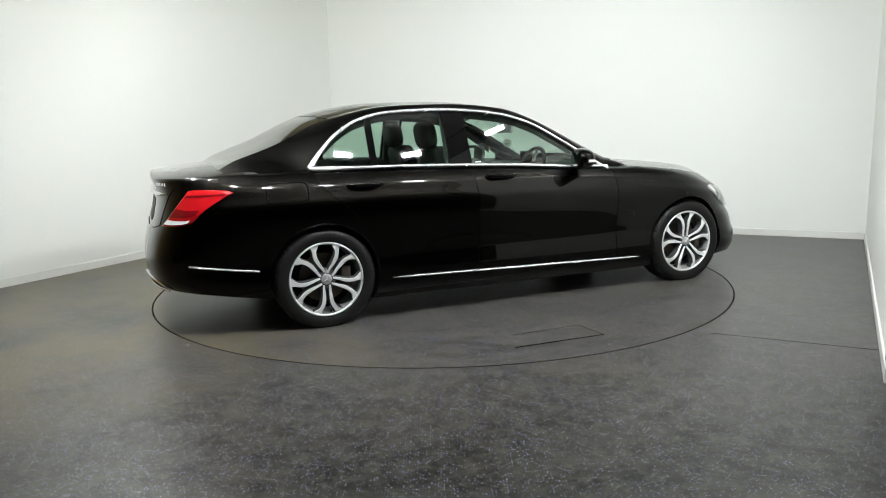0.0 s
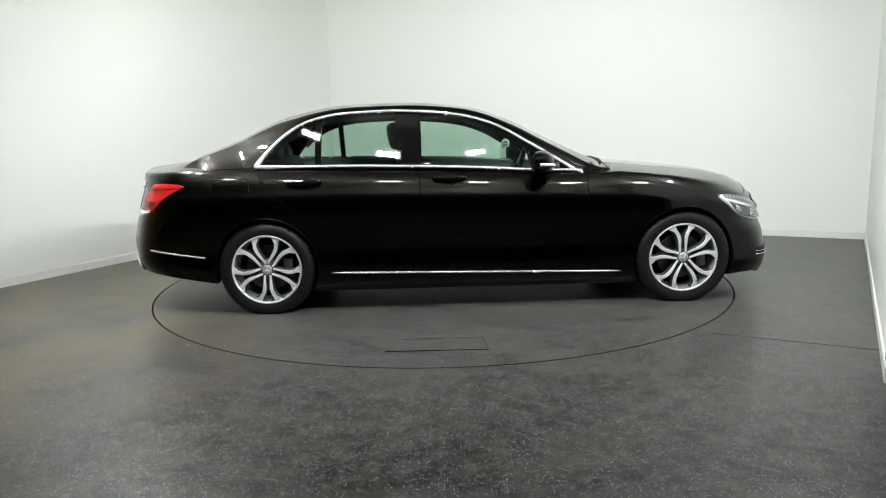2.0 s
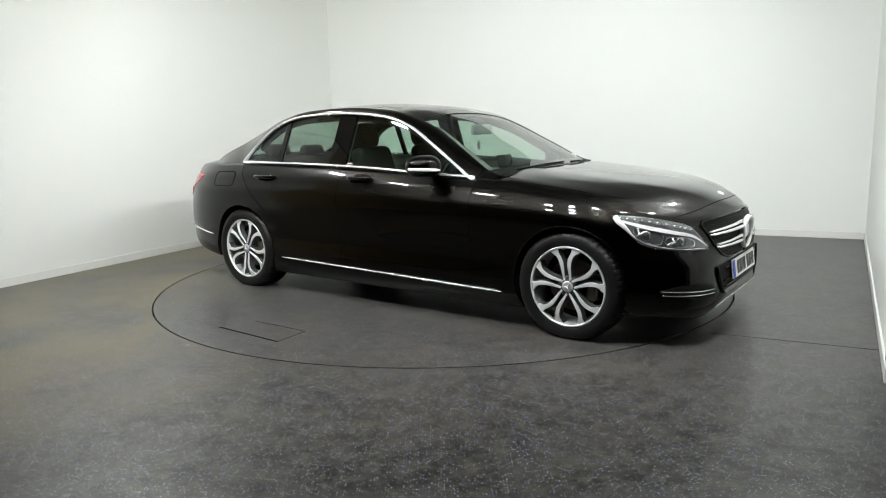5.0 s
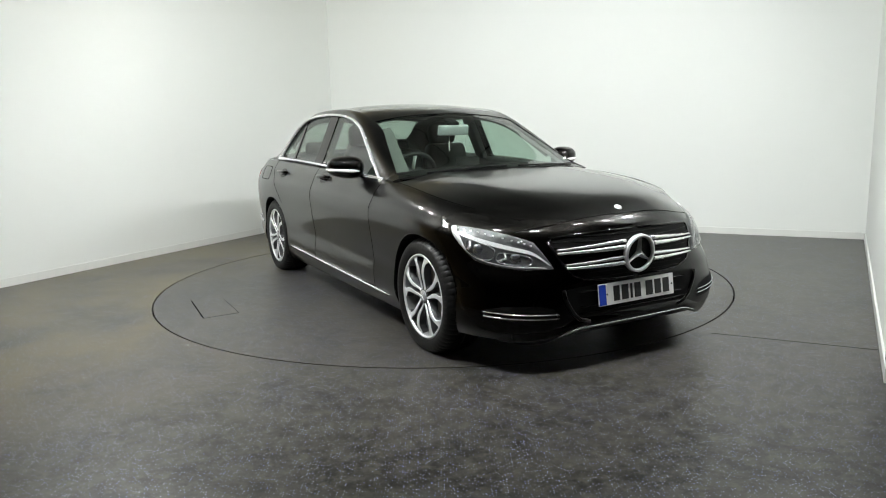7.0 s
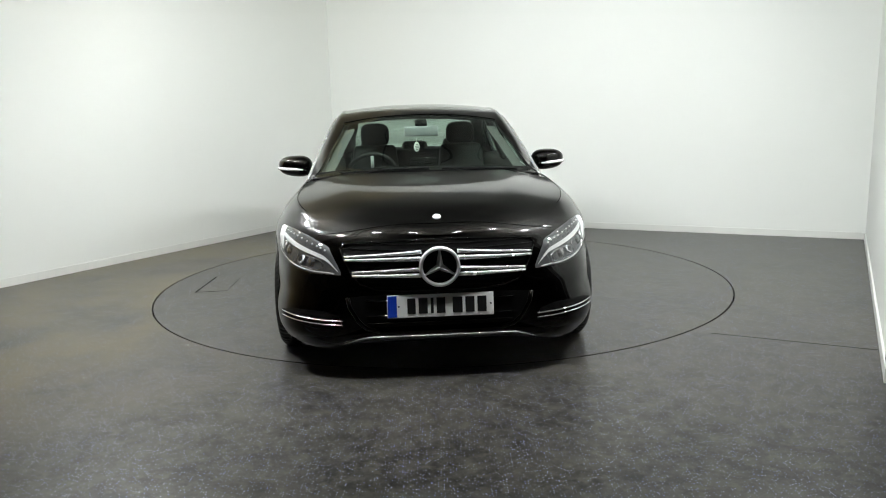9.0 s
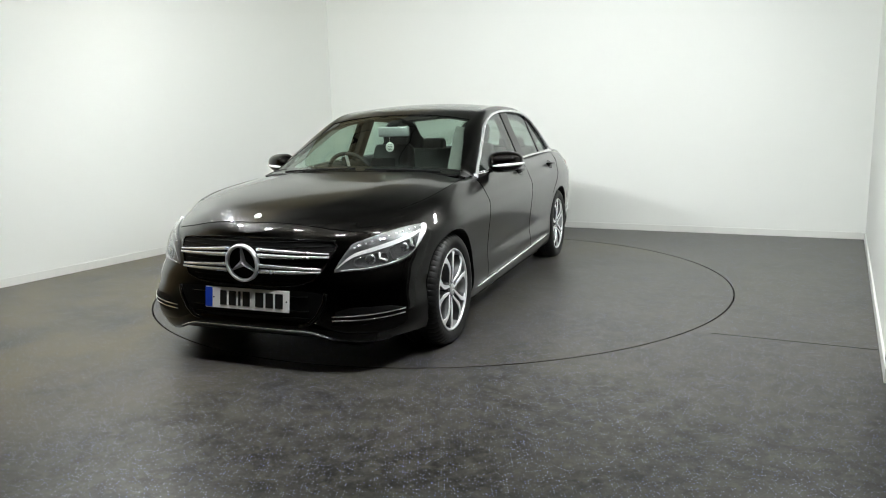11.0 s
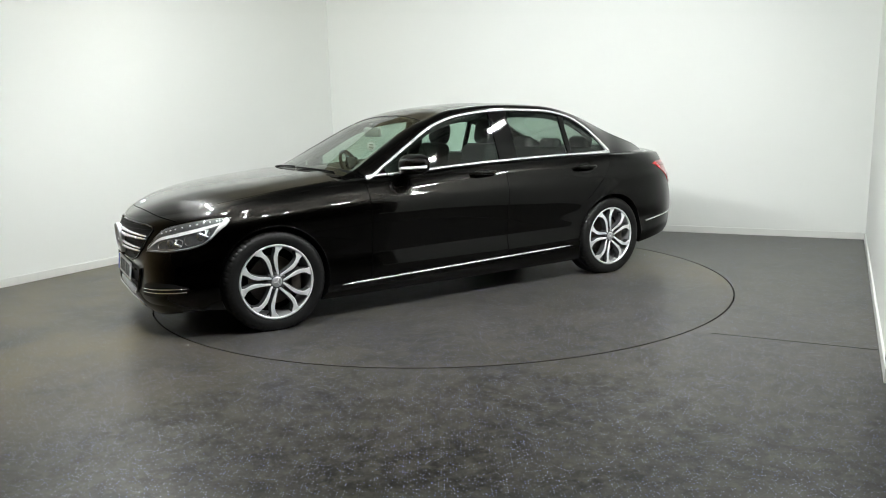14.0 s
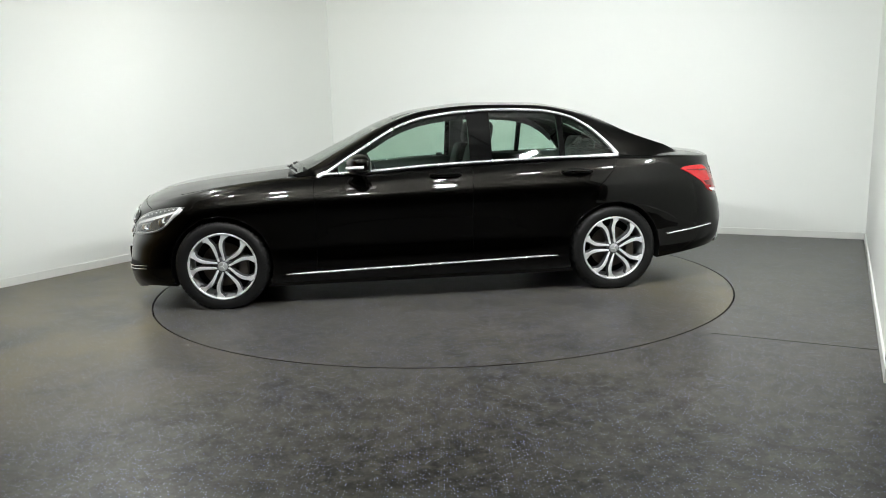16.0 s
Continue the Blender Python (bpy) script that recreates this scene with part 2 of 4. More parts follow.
def wall(name, a, b, inward, mat, height=HIGH, t=0.15, kind="structure", z0=0.0):
    a, b = Vector(a), Vector(b)
    back = -inward * t
    bm = bmesh.new()
    low = [a, b, b + back, a + back]
    vs = [bm.verts.new((p.x, p.y, z0)) for p in low] + [bm.verts.new((p.x, p.y, z0 + height)) for p in low]
    for f in ((0, 1, 2, 3), (7, 6, 5, 4), (0, 4, 5, 1), (1, 5, 6, 2), (2, 6, 7, 3), (3, 7, 4, 0)):
        bm.faces.new([vs[i] for i in f])
    bmesh.ops.recalc_face_normals(bm, faces=bm.faces[:])
    return tagged(part(name, bm, mat, smooth=False), kind=kind)


def setting():
    big = bmesh.new()
    R0, n = 2.2455, 144
    inner = [bm_v for bm_v in (big.verts.new((R0 * math.cos(2 * math.pi * k / n), R0 * math.sin(2 * math.pi * k / n), 0)) for k in range(n))]
    outer = []
    for k in range(n):
        a = 2 * math.pi * k / n
        c, s = math.cos(a), math.sin(a)
        d = 15.0 / max(abs(c), abs(s))
        outer.append(big.verts.new((d * c, d * s, 0)))
    for k in range(n):
        j = (k + 1) % n
        big.faces.new((inner[k], outer[k], outer[j], inner[j]))
    low = [big.verts.new((v.co.x, v.co.y, -0.05)) for v in inner]
    for k in range(n):
        j = (k + 1) % n
        big.faces.new((inner[k], inner[j], low[j], low[k]))
    tagged(part("floor", big, M_FLOOR, smooth=False), "dark speckled vinyl floor with brown patches", "floor", kind="structure")
    a, b = Vector((1.56, -1.76, 0)), Vector((2.50, -2.24, 0))
    tagged(part("floor_seam", box((b - a).length, 0.006, 0.002), M_EDGE, smooth=False, m=pose(*((a + b) / 2).xy, 0.0006, 0, 0, math.degrees(math.atan2((b - a).y, (b - a).x)))),
           "dark welded seam in the vinyl floor", "floor seam", kind="structure")
    pit = bmesh.new()
    bmesh.ops.create_circle(pit, cap_ends=True, radius=2.27, segments=96)
    tagged(part("turntable_pit", pit, M_GAP, smooth=False, m=pose(0, 0, -0.045)), kind="structure")
    left_mid, left_end = CORNER + OUT * 5.5, CORNER + OUT * 14
    right_end = RIGHT + Vector((-0.496, -0.868, 0)) * 4.5
    tagged(wall("wall_left", CORNER, left_mid, ALONG, M_WALL), "plain white painted wall, slightly scuffed", "wall")
    # near stretch out of view, added in tan for golden reflections on the car
    tagged(wall("wall_left_near", left_mid, left_end, ALONG, M_TAN), "unseen tan wall beside the camera, added for warm reflections", "wall")
    tagged(wall("wall_back", CORNER - ALONG * 0.15, RIGHT + ALONG * 0.15, OUT, M_WALL), "plain white painted wall", "wall")
    tagged(wall("wall_right", RIGHT, right_end, Vector((-0.868, 0.496, 0)), M_WALL), "plain white painted wall", "wall")
    for nm, a, b, inward in (("baseboard_left", CORNER + OUT * 0.012, left_end, ALONG),
                             ("baseboard_back", CORNER, RIGHT, OUT),
                             ("baseboard_right", RIGHT + OUT * 0.012, right_end, Vector((-0.868, 0.496, 0)))):
        a2, b2 = a + inward * 0.012, b + inward * 0.012
        tagged(wall(nm, a2, b2, inward, M_SKIRT, 0.07, 0.012), "white painted skirting board", "skirting", kind="structure")
    # the dark hall behind the camera closes the place
    far = [left_end, left_end + ALONG * 14, RIGHT + ALONG * 5 + OUT * 4.5, right_end]
    ins = [OUT * -1, -ALONG, OUT * 1]
    for k in range(3):
        tagged(wall("wall_hall_%d" % (k + 1), far[k], far[k + 1], ins[k], M_HALL), "dark plain hall wall", "wall")
    top = bmesh.new()
    for a0, a1, mat in ((-1.0, 1.7, 0), (1.7, 14.5, 2)):
        p = [CORNER + ALONG * a0 - OUT, CORNER + ALONG * a1 - OUT, CORNER + ALONG * a1 + OUT * 16, CORNER + ALONG * a0 + OUT * 16]
        vs = [top.verts.new((q.x, q.y, HIGH)) for q in p] + [top.verts.new((q.x, q.y, HIGH + 0.15)) for q in p]
        for f in ((0, 1, 2, 3), (7, 6, 5, 4), (0, 4, 5, 1), (1, 5, 6, 2), (2, 6, 7, 3), (3, 7, 4, 0)):
            top.faces.new([vs[i] for i in f]).material_index = mat
    bmesh.ops.recalc_face_normals(top, faces=top.faces[:])
    # dark joints between the panels
    for k in range(-1, 14):
        for ln in (True, False):
            c = (CORNER + ALONG * k * 1.2 + OUT * 7) if ln else (CORNER + ALONG * 6 + OUT * k * 1.2)
            bar = box(15.0, 0.018, 0.012, pose(c.x, c.y, HIGH - 0.004, 0, 0, math.degrees(math.atan2(*(OUT if ln else ALONG).yx))))
            for f in bar.faces:
                f.material_index = 1
            join(top, bar)
    tagged(part("ceiling", top, [M_CEIL, M_GAP, M_CEILGREY], smooth=False), "grey and tan panelled ceiling with dark joints", "ceiling", kind="structure")


def ceiling_light(m):
    lamp = empty("ceiling_light", m)
    tagged(lamp, "small oblong white ceiling flood light, lit", "ceiling light", "ceiling lights")
    fr = join(box(0.11, 0.02, 0.06, pose(0, 0.14, 0)), box(0.11, 0.02, 0.06, pose(0, -0.14, 0)),
              box(0.02, 0.26, 0.06, pose(0.045, 0, 0)), box(0.02, 0.26, 0.06, pose(-0.045, 0, 0)), box(0.11, 0.30, 0.01, pose(0, 0, 0.035)))
    part("frame", fr, M_LAMPFRAME, lamp, smooth=False)
    part("bracket", tube([(0, 0, 0.03), (-0.115, 0, 0.15)], 0.012, 8), M_LAMPFRAME, lamp)
    part("diffuser", box(0.042, 0.215, 0.012, pose(0, 0, -0.012)), M_LAMP, lamp, smooth=False)
    return lamp


def lights():
    """Flood lights in a half ring over the turntable, tilted inwards."""
    first = None
    for a in range(182, 360, 20):
        m = pose(2.85 * math.cos(radians(a)), 2.85 * math.sin(radians(a)), HIGH - 0.16, 0, 0, a) @ pose(0, 0, 0, 0, TILT, 0)
        if first is None:
            first = ceiling_light(m)
        else:
            copy_thing(first, m)


setting()
lights()

# ---------- turntable ----------
def turntable():
    tt = empty("turntable", pose(0, 0, 0))
    tagged(tt, "round flush turntable covered in dark speckled vinyl", "turntable")
    R1, n = 2.2340, 144
    bm = lathe([(0.0001, 0.0), (R1 - 0.001, 0.0), (R1, -0.001), (R1, -0.04), (0.0001, -0.04)], n)
    bm.transform(Matrix.Rotation(radians(90), 4, "X"))
    bm.normal_update()
    for f in bm.faces:
        if abs(f.normal.z) < 0.9:
            f.material_index = 1
    disc = part("disc", bm, [M_FLOOR, M_EDGE], tt, smooth=False)
    # the cut line of a service hatch in the covering
    for a, b, w in ((SLOT_A, SLOT_B, 0.008), (SLOT_B, SLOT_C, 0.0035), (SLOT_C, SLOT_D, 0.002)):
        d = Vector(b) - Vector(a)
        m = pose((a[0] + b[0]) / 2, (a[1] + b[1]) / 2, 0.0006, 0, 0, math.degrees(math.atan2(d.y, d.x)))
        part("hatch_slot", box(d.length, w, 0.0030), M_GAP if w > 0.004 else M_EDGE, tt, smooth=False, m=m)
    return tt


SLOT_A, SLOT_B, SLOT_C, SLOT_D = (-0.373, -1.940), (0.205, -1.960), (0.192, -1.720), (-0.275, -1.722)
table = turntable()

# ---------- the saloon car: x forward, y to its left, origin on the ground at mid wheelbase ----------
CAR_OFF = (0.2108, -0.1629)
X_FRONT = pch([0.13, 0.18, 0.24, 0.34, 0.45, 0.58, 0.66, 0.71, 0.76], [2.09, 2.13, 2.155, 2.155, 2.16, 2.165, 2.155, 2.13, 2.08])
X_REAR = pch([0.18, 0.26, 0.34, 0.46, 0.60, 0.74, 0.88, 0.97, 1.0], [-2.30, -2.39, -2.445, -2.46, -2.435, -2.385, -2.365, -2.385, -2.38])
WIDE = pch([0.12, 0.19, 0.25, 0.31, 0.36, 0.42, 0.50, 0.58, 0.66, 0.72, 0.77, 0.80, 0.83, 0.90, 0.96, 1.0],
           [0.800, 0.848, 0.866, 0.871, 0.867, 0.860, 0.868, 0.878, 0.887, 0.891, 0.889, 0.882, 0.868, 0.838, 0.795, 0.760])
Z_TOP = pch([-2.40, -2.2, -1.95, -1.6, -1.43, -1.0, -0.5, 0.0, 0.4, 0.75, 1.0, 1.3, 1.6, 1.85, 2.0, 2.14],
            [0.955, 0.963, 0.975, 0.981, 0.984, 0.982, 0.970, 0.950, 0.924, 0.910, 0.896, 0.864, 0.818, 0.766, 0.732, 0.706])
Z_LOW = pch([-2.40, -2.1, -1.75, -1.4, -1.0, 1.0, 1.4, 1.75, 2.0, 2.14], [0.30, 0.27, 0.22, 0.17, 0.140, 0.135, 0.16, 0.18, 0.17, 0.185])
Z_HOOD = pch([0.94, 1.0, 1.2, 1.5, 1.7, 1.9, 2.016, 2.08, 2.14], [0.958, 0.954, 0.936, 0.906, 0.881, 0.839, 0.790, 0.756, 0.708])
Z_BOOT = pch([-2.40, -2.365, -2.31, -2.2, -2.05, -1.9], [0.966, 0.996, 1.000, 1.014, 1.030, 1.040])
N_FRONT = pch([0.15, 0.3, 0.45, 0.62, 0.8], [3.9, 4.0, 3.5, 2.55, 2.2])
N_REAR = pch([0.2, 0.5, 0.8, 1.0], [3.4, 3.8, 3.7, 3.2])
XA, XB = 1.30, -1.40
FRACS = [k / 40 for k in range(41)]


def columns():
    cols = []
    for k in range(27):
        cols.append(("f", radians(90 * (k / 27) ** 1.0)))
    for k in range(47):
        cols.append(("s", lerp(XA, XB, k / 46)))
    for k in range(1, 28):
        cols.append(("r", radians(90 * (1 - k / 27))))
    return cols


COLS = columns()


def nominal(col):
    kind, v = col
    if kind == "s":
        return v
    if kind == "f":
        return XA + (2.14 - XA) * max(math.cos(v), 0) ** (2 / 2.2)
    return XB + (-2.40 - XB) * max(math.cos(v), 0) ** (2 / 3.2)


def skin(col, frac, grow=0.0):
    """A point on the painted side, nose and tail of the body (left half)."""
    xn = nominal(col)
    zt, zl = Z_TOP(xn), Z_LOW(xn)
    z = lerp(zl, zt, frac)
    zeq = z + (0.984 - zt) * frac ** 3
    w = WIDE(zeq) + grow
    kind, v = col
    # flared wheel arches
    if kind == "s":
        w += 0.006 * math.exp(-((v - 1.42) / 0.3) ** 2) + 0.008 * math.exp(-((v + 1.42) / 0.3) ** 2)
        # the hollow over the sill runs out towards the wheels
        w += 0.010 * smooth_step(0.50, 1.15, abs(v)) * math.exp(-((z - 0.43) / 0.08) ** 2)
        return (v, w, z)
    c, s = max(math.cos(v), 0), max(math.sin(v), 0)
    if kind == "f":
        n = N_FRONT(zeq)
        w += 0.006 * math.exp(-((XA - 1.42) / 0.3) ** 2)
        return (XA + (X_FRONT(z) + grow - XA) * c ** (2 / n), w * s ** (2 / n), z)
    n = N_REAR(z)
    w += 0.008
    return (XB + (X_REAR(z) - grow - XB) * c ** (2 / n), w * s ** (2 / n), z)


TUB = (-1.80, 0.93)


def body_mesh():
    W_IN = [0.985, 0.965, 0.93, 0.90, 0.8, 0.65, 0.5, 0.35, 0.2, 0.0]
    rows = []
    for side in (1, -1):
        block = []
        for col in COLS:
            line = []
            p0 = skin(col, 0)
            for k in (0.0, 0.3, 0.6, 0.85):
                line.append((p0[0], p0[1] * k * side, p0[2] + 0.004))
            for fr in FRACS:
                p = skin(col, fr)
                line.append((p[0], p[1] * side, p[2]))
            x, ye, ze = skin(col, 1.0)
            for w in W_IN:
                if x > TUB[1]:
                    zc = Z_HOOD(x)
                    z = zc - (zc - ze) * w ** 3.0
                    if w < 0.97:
                        # raised power lines of the bonnet
                        z += 0.010 * math.exp(-((w - 0.62) / 0.10) ** 2) * smooth_step(2.1, 1.7, x)
                elif x < TUB[0]:
                    zc = Z_BOOT(x)
                    z = zc - (zc - ze) * w ** 3.2
                else:
                    z = ze - 0.012 if w > 0.92 else 0.60
                line.append((x, ye * w * side, z))
            block.append(line)
        rows.append(block)
    bm = grid(rows[0])
    grid(rows[1], flip=True, bm=bm)
    weld(bm, 0.0006)
    bmesh.ops.recalc_face_normals(bm, faces=bm.faces[:])
    return bm


def cut(bm, cutters):
    """The mesh less the cutters."""
    me = bpy.data.meshes.new("cut")
    bm.to_mesh(me)
    bm.free()
    me.materials.append(M_PAINT)
    me.materials.append(M_BLACK)
    ob = new("cut", me)
    tools = []
    for c in cutters:
        cm = bpy.data.meshes.new("cutter")
        c.to_mesh(cm)
        c.free()
        cm.materials.append(M_BLACK)
        co = new("cutter", cm)
        md = ob.modifiers.new("b", "BOOLEAN")
        md.object, md.operation, md.solver = co, "DIFFERENCE", "EXACT"
        md.material_mode = "TRANSFER"
        tools.append(co)
    dg = bpy.context.evaluated_depsgraph_get()
    out = bpy.data.meshes.new_from_object(ob.evaluated_get(dg))
    for o in [ob] + tools:
        bpy.data.objects.remove(o)
    return out


WHEELS = [("rear", -1.42, -1), ("front", 1.42, -1), ("rear", -1.42, 1), ("front", 1.42, 1)]
WZ, RIM, TYRE = 0.307, 0.2345, 0.325
PHASE = {("rear", -1): 0, ("front", -1): -32, ("rear", 1): -22, ("front", 1): -25}    # how far each wheel is turned
HUB_Y = 0.854

car = empty("saloon_car")
tagged(car, "black metallic four-door saloon car with chrome window trim", "car")


def body():
    cutters = []
    for _, x, s in WHEELS:
        c = lathe([(0.0001, 0.55), (0.348, 0.55), (0.348, 1.1), (0.0001, 1.1)], 56)
        if s < 0:
            bmesh.ops.scale(c, vec=(1, -1, 1), verts=c.verts[:])
            bmesh.ops.reverse_faces(c, faces=c.faces[:])
        bmesh.ops.translate(c, vec=(x, 0, WZ + 0.004), verts=c.verts[:])
        bmesh.ops.recalc_face_normals(c, faces=c.faces[:])
        cutters.append(c)
    me = cut(body_mesh(), cutters)
    bm = bmesh.new()
    bm.from_mesh(me)
    bpy.data.meshes.remove(me)

    def slice_at(co, no, keep):
        fs = [f for f in bm.faces if keep(f.calc_center_median())]
        geom = list({e for f in fs for e in f.edges}) + list({v for f in fs for v in f.verts}) + fs
        bmesh.ops.bisect_plane(bm, geom=geom, plane_co=co, plane_no=no, dist=1e-5)

    side = lambda c: abs(c.y) > 0.6 and c.z > 0.2
    slice_at((0.762, 0, 0), (1, 0, 0), side)
    slice_at((-0.365, 0, 0), (1, 0, 0), side)
    slice_at((-1.28, 0, 0.762), (0.72, 0, 0.69), lambda c: side(c) and -1.7 < c.x < -0.9)
    slice_at((0, 0, 0.235), (0, 0, 1), lambda c: abs(c.y) > 0.6 and abs(c.x) < 1.2)
    slice_at((0, 0, 0.66), (0, 0, 1), lambda c: c.x < -1.6)
    bm.normal_update()
    bm.verts.index_update()

    def panel(f):
        c = f.calc_center_median()
        hand = "l" if c.y > 0 else "r"
        if f.material_index == 1:
            return "wheel_well", hand + ("f" if c.x > 0 else "b")
        if f.normal.z < -0.75 and c.z < 0.35:
            return "underbody", ""
        if TUB[0] - 0.03 < c.x < TUB[1] + 0.03 and abs(c.y) < 0.765 and c.z > 0.3:
            return "cabin_tub", ""
        if c.x > 0.92 and f.normal.z > 0.55 and c.z > 0.6:
            return "bonnet", ""
        if c.x < -1.9 and (f.normal.z > 0.55 and c.z > 0.9 or abs(c.y) < 0.56 and c.z > 0.66):
            return "boot_lid", ""
        if c.x > 1.74:
            return "front_bumper", ""
        if c.x < -1.78 and c.z < 0.66:
            return "rear_bumper", ""
        if abs(c.x) < 1.2 and c.z < 0.235:
            return "sill", hand
        if c.x > 0.762:
            return "front_wing", hand
        if c.x > -0.365:
            return "front_door", hand
        if (c.x + 1.28) * 0.72 + (c.z - 0.762) * 0.69 > 0 and c.x > -1.47:
            return "rear_door", hand
        return "rear_wing", hand

    groups = collections.OrderedDict()
    for f in bm.faces:
        groups.setdefault(panel(f), []).append(f)
    dull = ("wheel_well", "underbody", "cabin_tub")
    normal = {}
    for (nm, _), fs in groups.items():
        if nm not in dull:
            for f in fs:
                for lp in f.loops:
                    normal[lp.vert.index] = normal.get(lp.vert.index, Vector()) + f.normal * lp.calc_angle()
    for (nm, _), fs in groups.items():
        index, verts, polys = {}, [], []
        for f in fs:
            polys.append([index.setdefault(v.index, len(index)) for v in f.verts])
        verts = [None] * len(index)
        norms = [None] * len(index)
        bm.verts.ensure_lookup_table()
        for i, k in index.items():
            verts[k] = bm.verts[i].co.copy()
            norms[k] = normal.get(i, bm.verts[i].normal).normalized()
        out = bpy.data.meshes.new(nm)
        out.from_pydata(verts, [], polys)
        out.materials.append(M_DASH if nm == "cabin_tub" else M_BLACK if nm in dull else M_PAINT)
        if nm not in dull:
            out.polygons.foreach_set("use_smooth", [True] * len(out.polygons))
            out.normals_split_custom_set_from_vertices(norms)
        ob = new(nm, out)
        ob.parent = car
    bm.free()


# stations of the glasshouse from tail to nose: x of the window line; rail (x, y, z); centre (x, z)
ST = dict(
    dx=[-1.93, -1.47, -1.11, -0.80, -0.45, -0.10, 0.20, 0.46, 0.74, 0.86],
    rx=[-2.05, -1.64, -1.28, -0.86, -0.45, -0.06, 0.26, 0.53, 0.80, 0.90],
    ry=[0.62, 0.595, 0.535, 0.555, 0.565, 0.56, 0.565, 0.63, 0.705, 0.735],
    rz=[1.006, 1.146, 1.302, 1.374, 1.382, 1.352, 1.248, 1.106, 0.957, 0.922],
    cx=[-2.09, -1.71, -1.36, -0.90, -0.48, -0.04, 0.24, 0.56, 0.90, 1.00],
    cz=[1.034, 1.178, 1.332, 1.413, 1.421, 1.382, 1.304, 1.152, 0.992, 0.956])
STF = {k: pch(range(10), v) for k, v in ST.items()}
DLO_TOP = pch([-1.47, -1.44, -1.38, -1.27, -1.11, -0.88, -0.56, -0.33, -0.06, 0.14, 0.37, 0.57, 0.70, 0.74],
              [0.995, 1.035, 1.105, 1.205, 1.292, 1.338, 1.348, 1.339, 1.306, 1.246, 1.120, 0.998, 0.918, 0.896])


def y_side(x, z):
    """Half width of the glasshouse side at height z."""
    zb = Z_TOP(x)
    return 0.792 - 0.44 * max(z - zb, -0.02) - 0.03 * smooth_step(-0.9, -1.9, x) - 0.02 * smooth_step(0.3, 0.9, x)


def station(s, row):
    """row 0: window line, 1: screen edge, 2: centre; between them smooth."""
    dx = STF["dx"](s)
    if -1.47 <= dx <= 0.74:
        zd = DLO_TOP(dx)
    else:
        zd = Z_TOP(dx) + 0.004
    d = Vector((dx, y_side(dx, zd) - (0.012 if zd < Z_TOP(dx) + 0.01 else 0), zd))
    r = Vector((STF["rx"](s), STF["ry"](s), STF["rz"](s)))
    sink = Vector((0, 0, 0.028 * smooth_step(0.40, 0.0, s)))
    d, r = d - sink, r - sink
    if row <= 1:
        p = d.lerp(r, row)
        out = Vector((0, 0.55, 0.8)) * (0.019 * 4 * row * (1 - row)) * smooth_step(0.3, 2.5, s) * smooth_step(9, 6.2, s)
        return p + out
    w = 2 - row          # 1 at the rail, 0 on the centre line
    cx, cz = STF["cx"](s), STF["cz"](s) - sink.z
    y = r.y * w
    return Vector((lerp(cx, r.x, w ** 2), y, cz - (cz - r.z) * w ** 2.3))


def patch(s0, s1, r0, r1, ns, nr, side, off=0.0):
    rows = []
    for i in range(ns + 1):
        s = lerp(s0, s1, i / ns)
        rows.append([])
        for j in range(nr + 1):
            p = station(s, lerp(r0, r1, j / nr)).copy()
            p.y *= side
            rows[-1].append(p)
    return rows


def full_patch(s0, s1, ns, nr):
    rows = []
    for i in range(ns + 1):
        s = lerp(s0, s1, i / ns)
        line = [station(s, lerp(1, 2, j / nr)) for j in range(nr + 1)]
        rows.append(line + [Vector((p.x, -p.y, p.z)) for p in line[-2::-1]])
    return rows


WS = (5.75, 8.875)      # windscreen between these stations
RS = (0.125, 2.0)       # rear screen


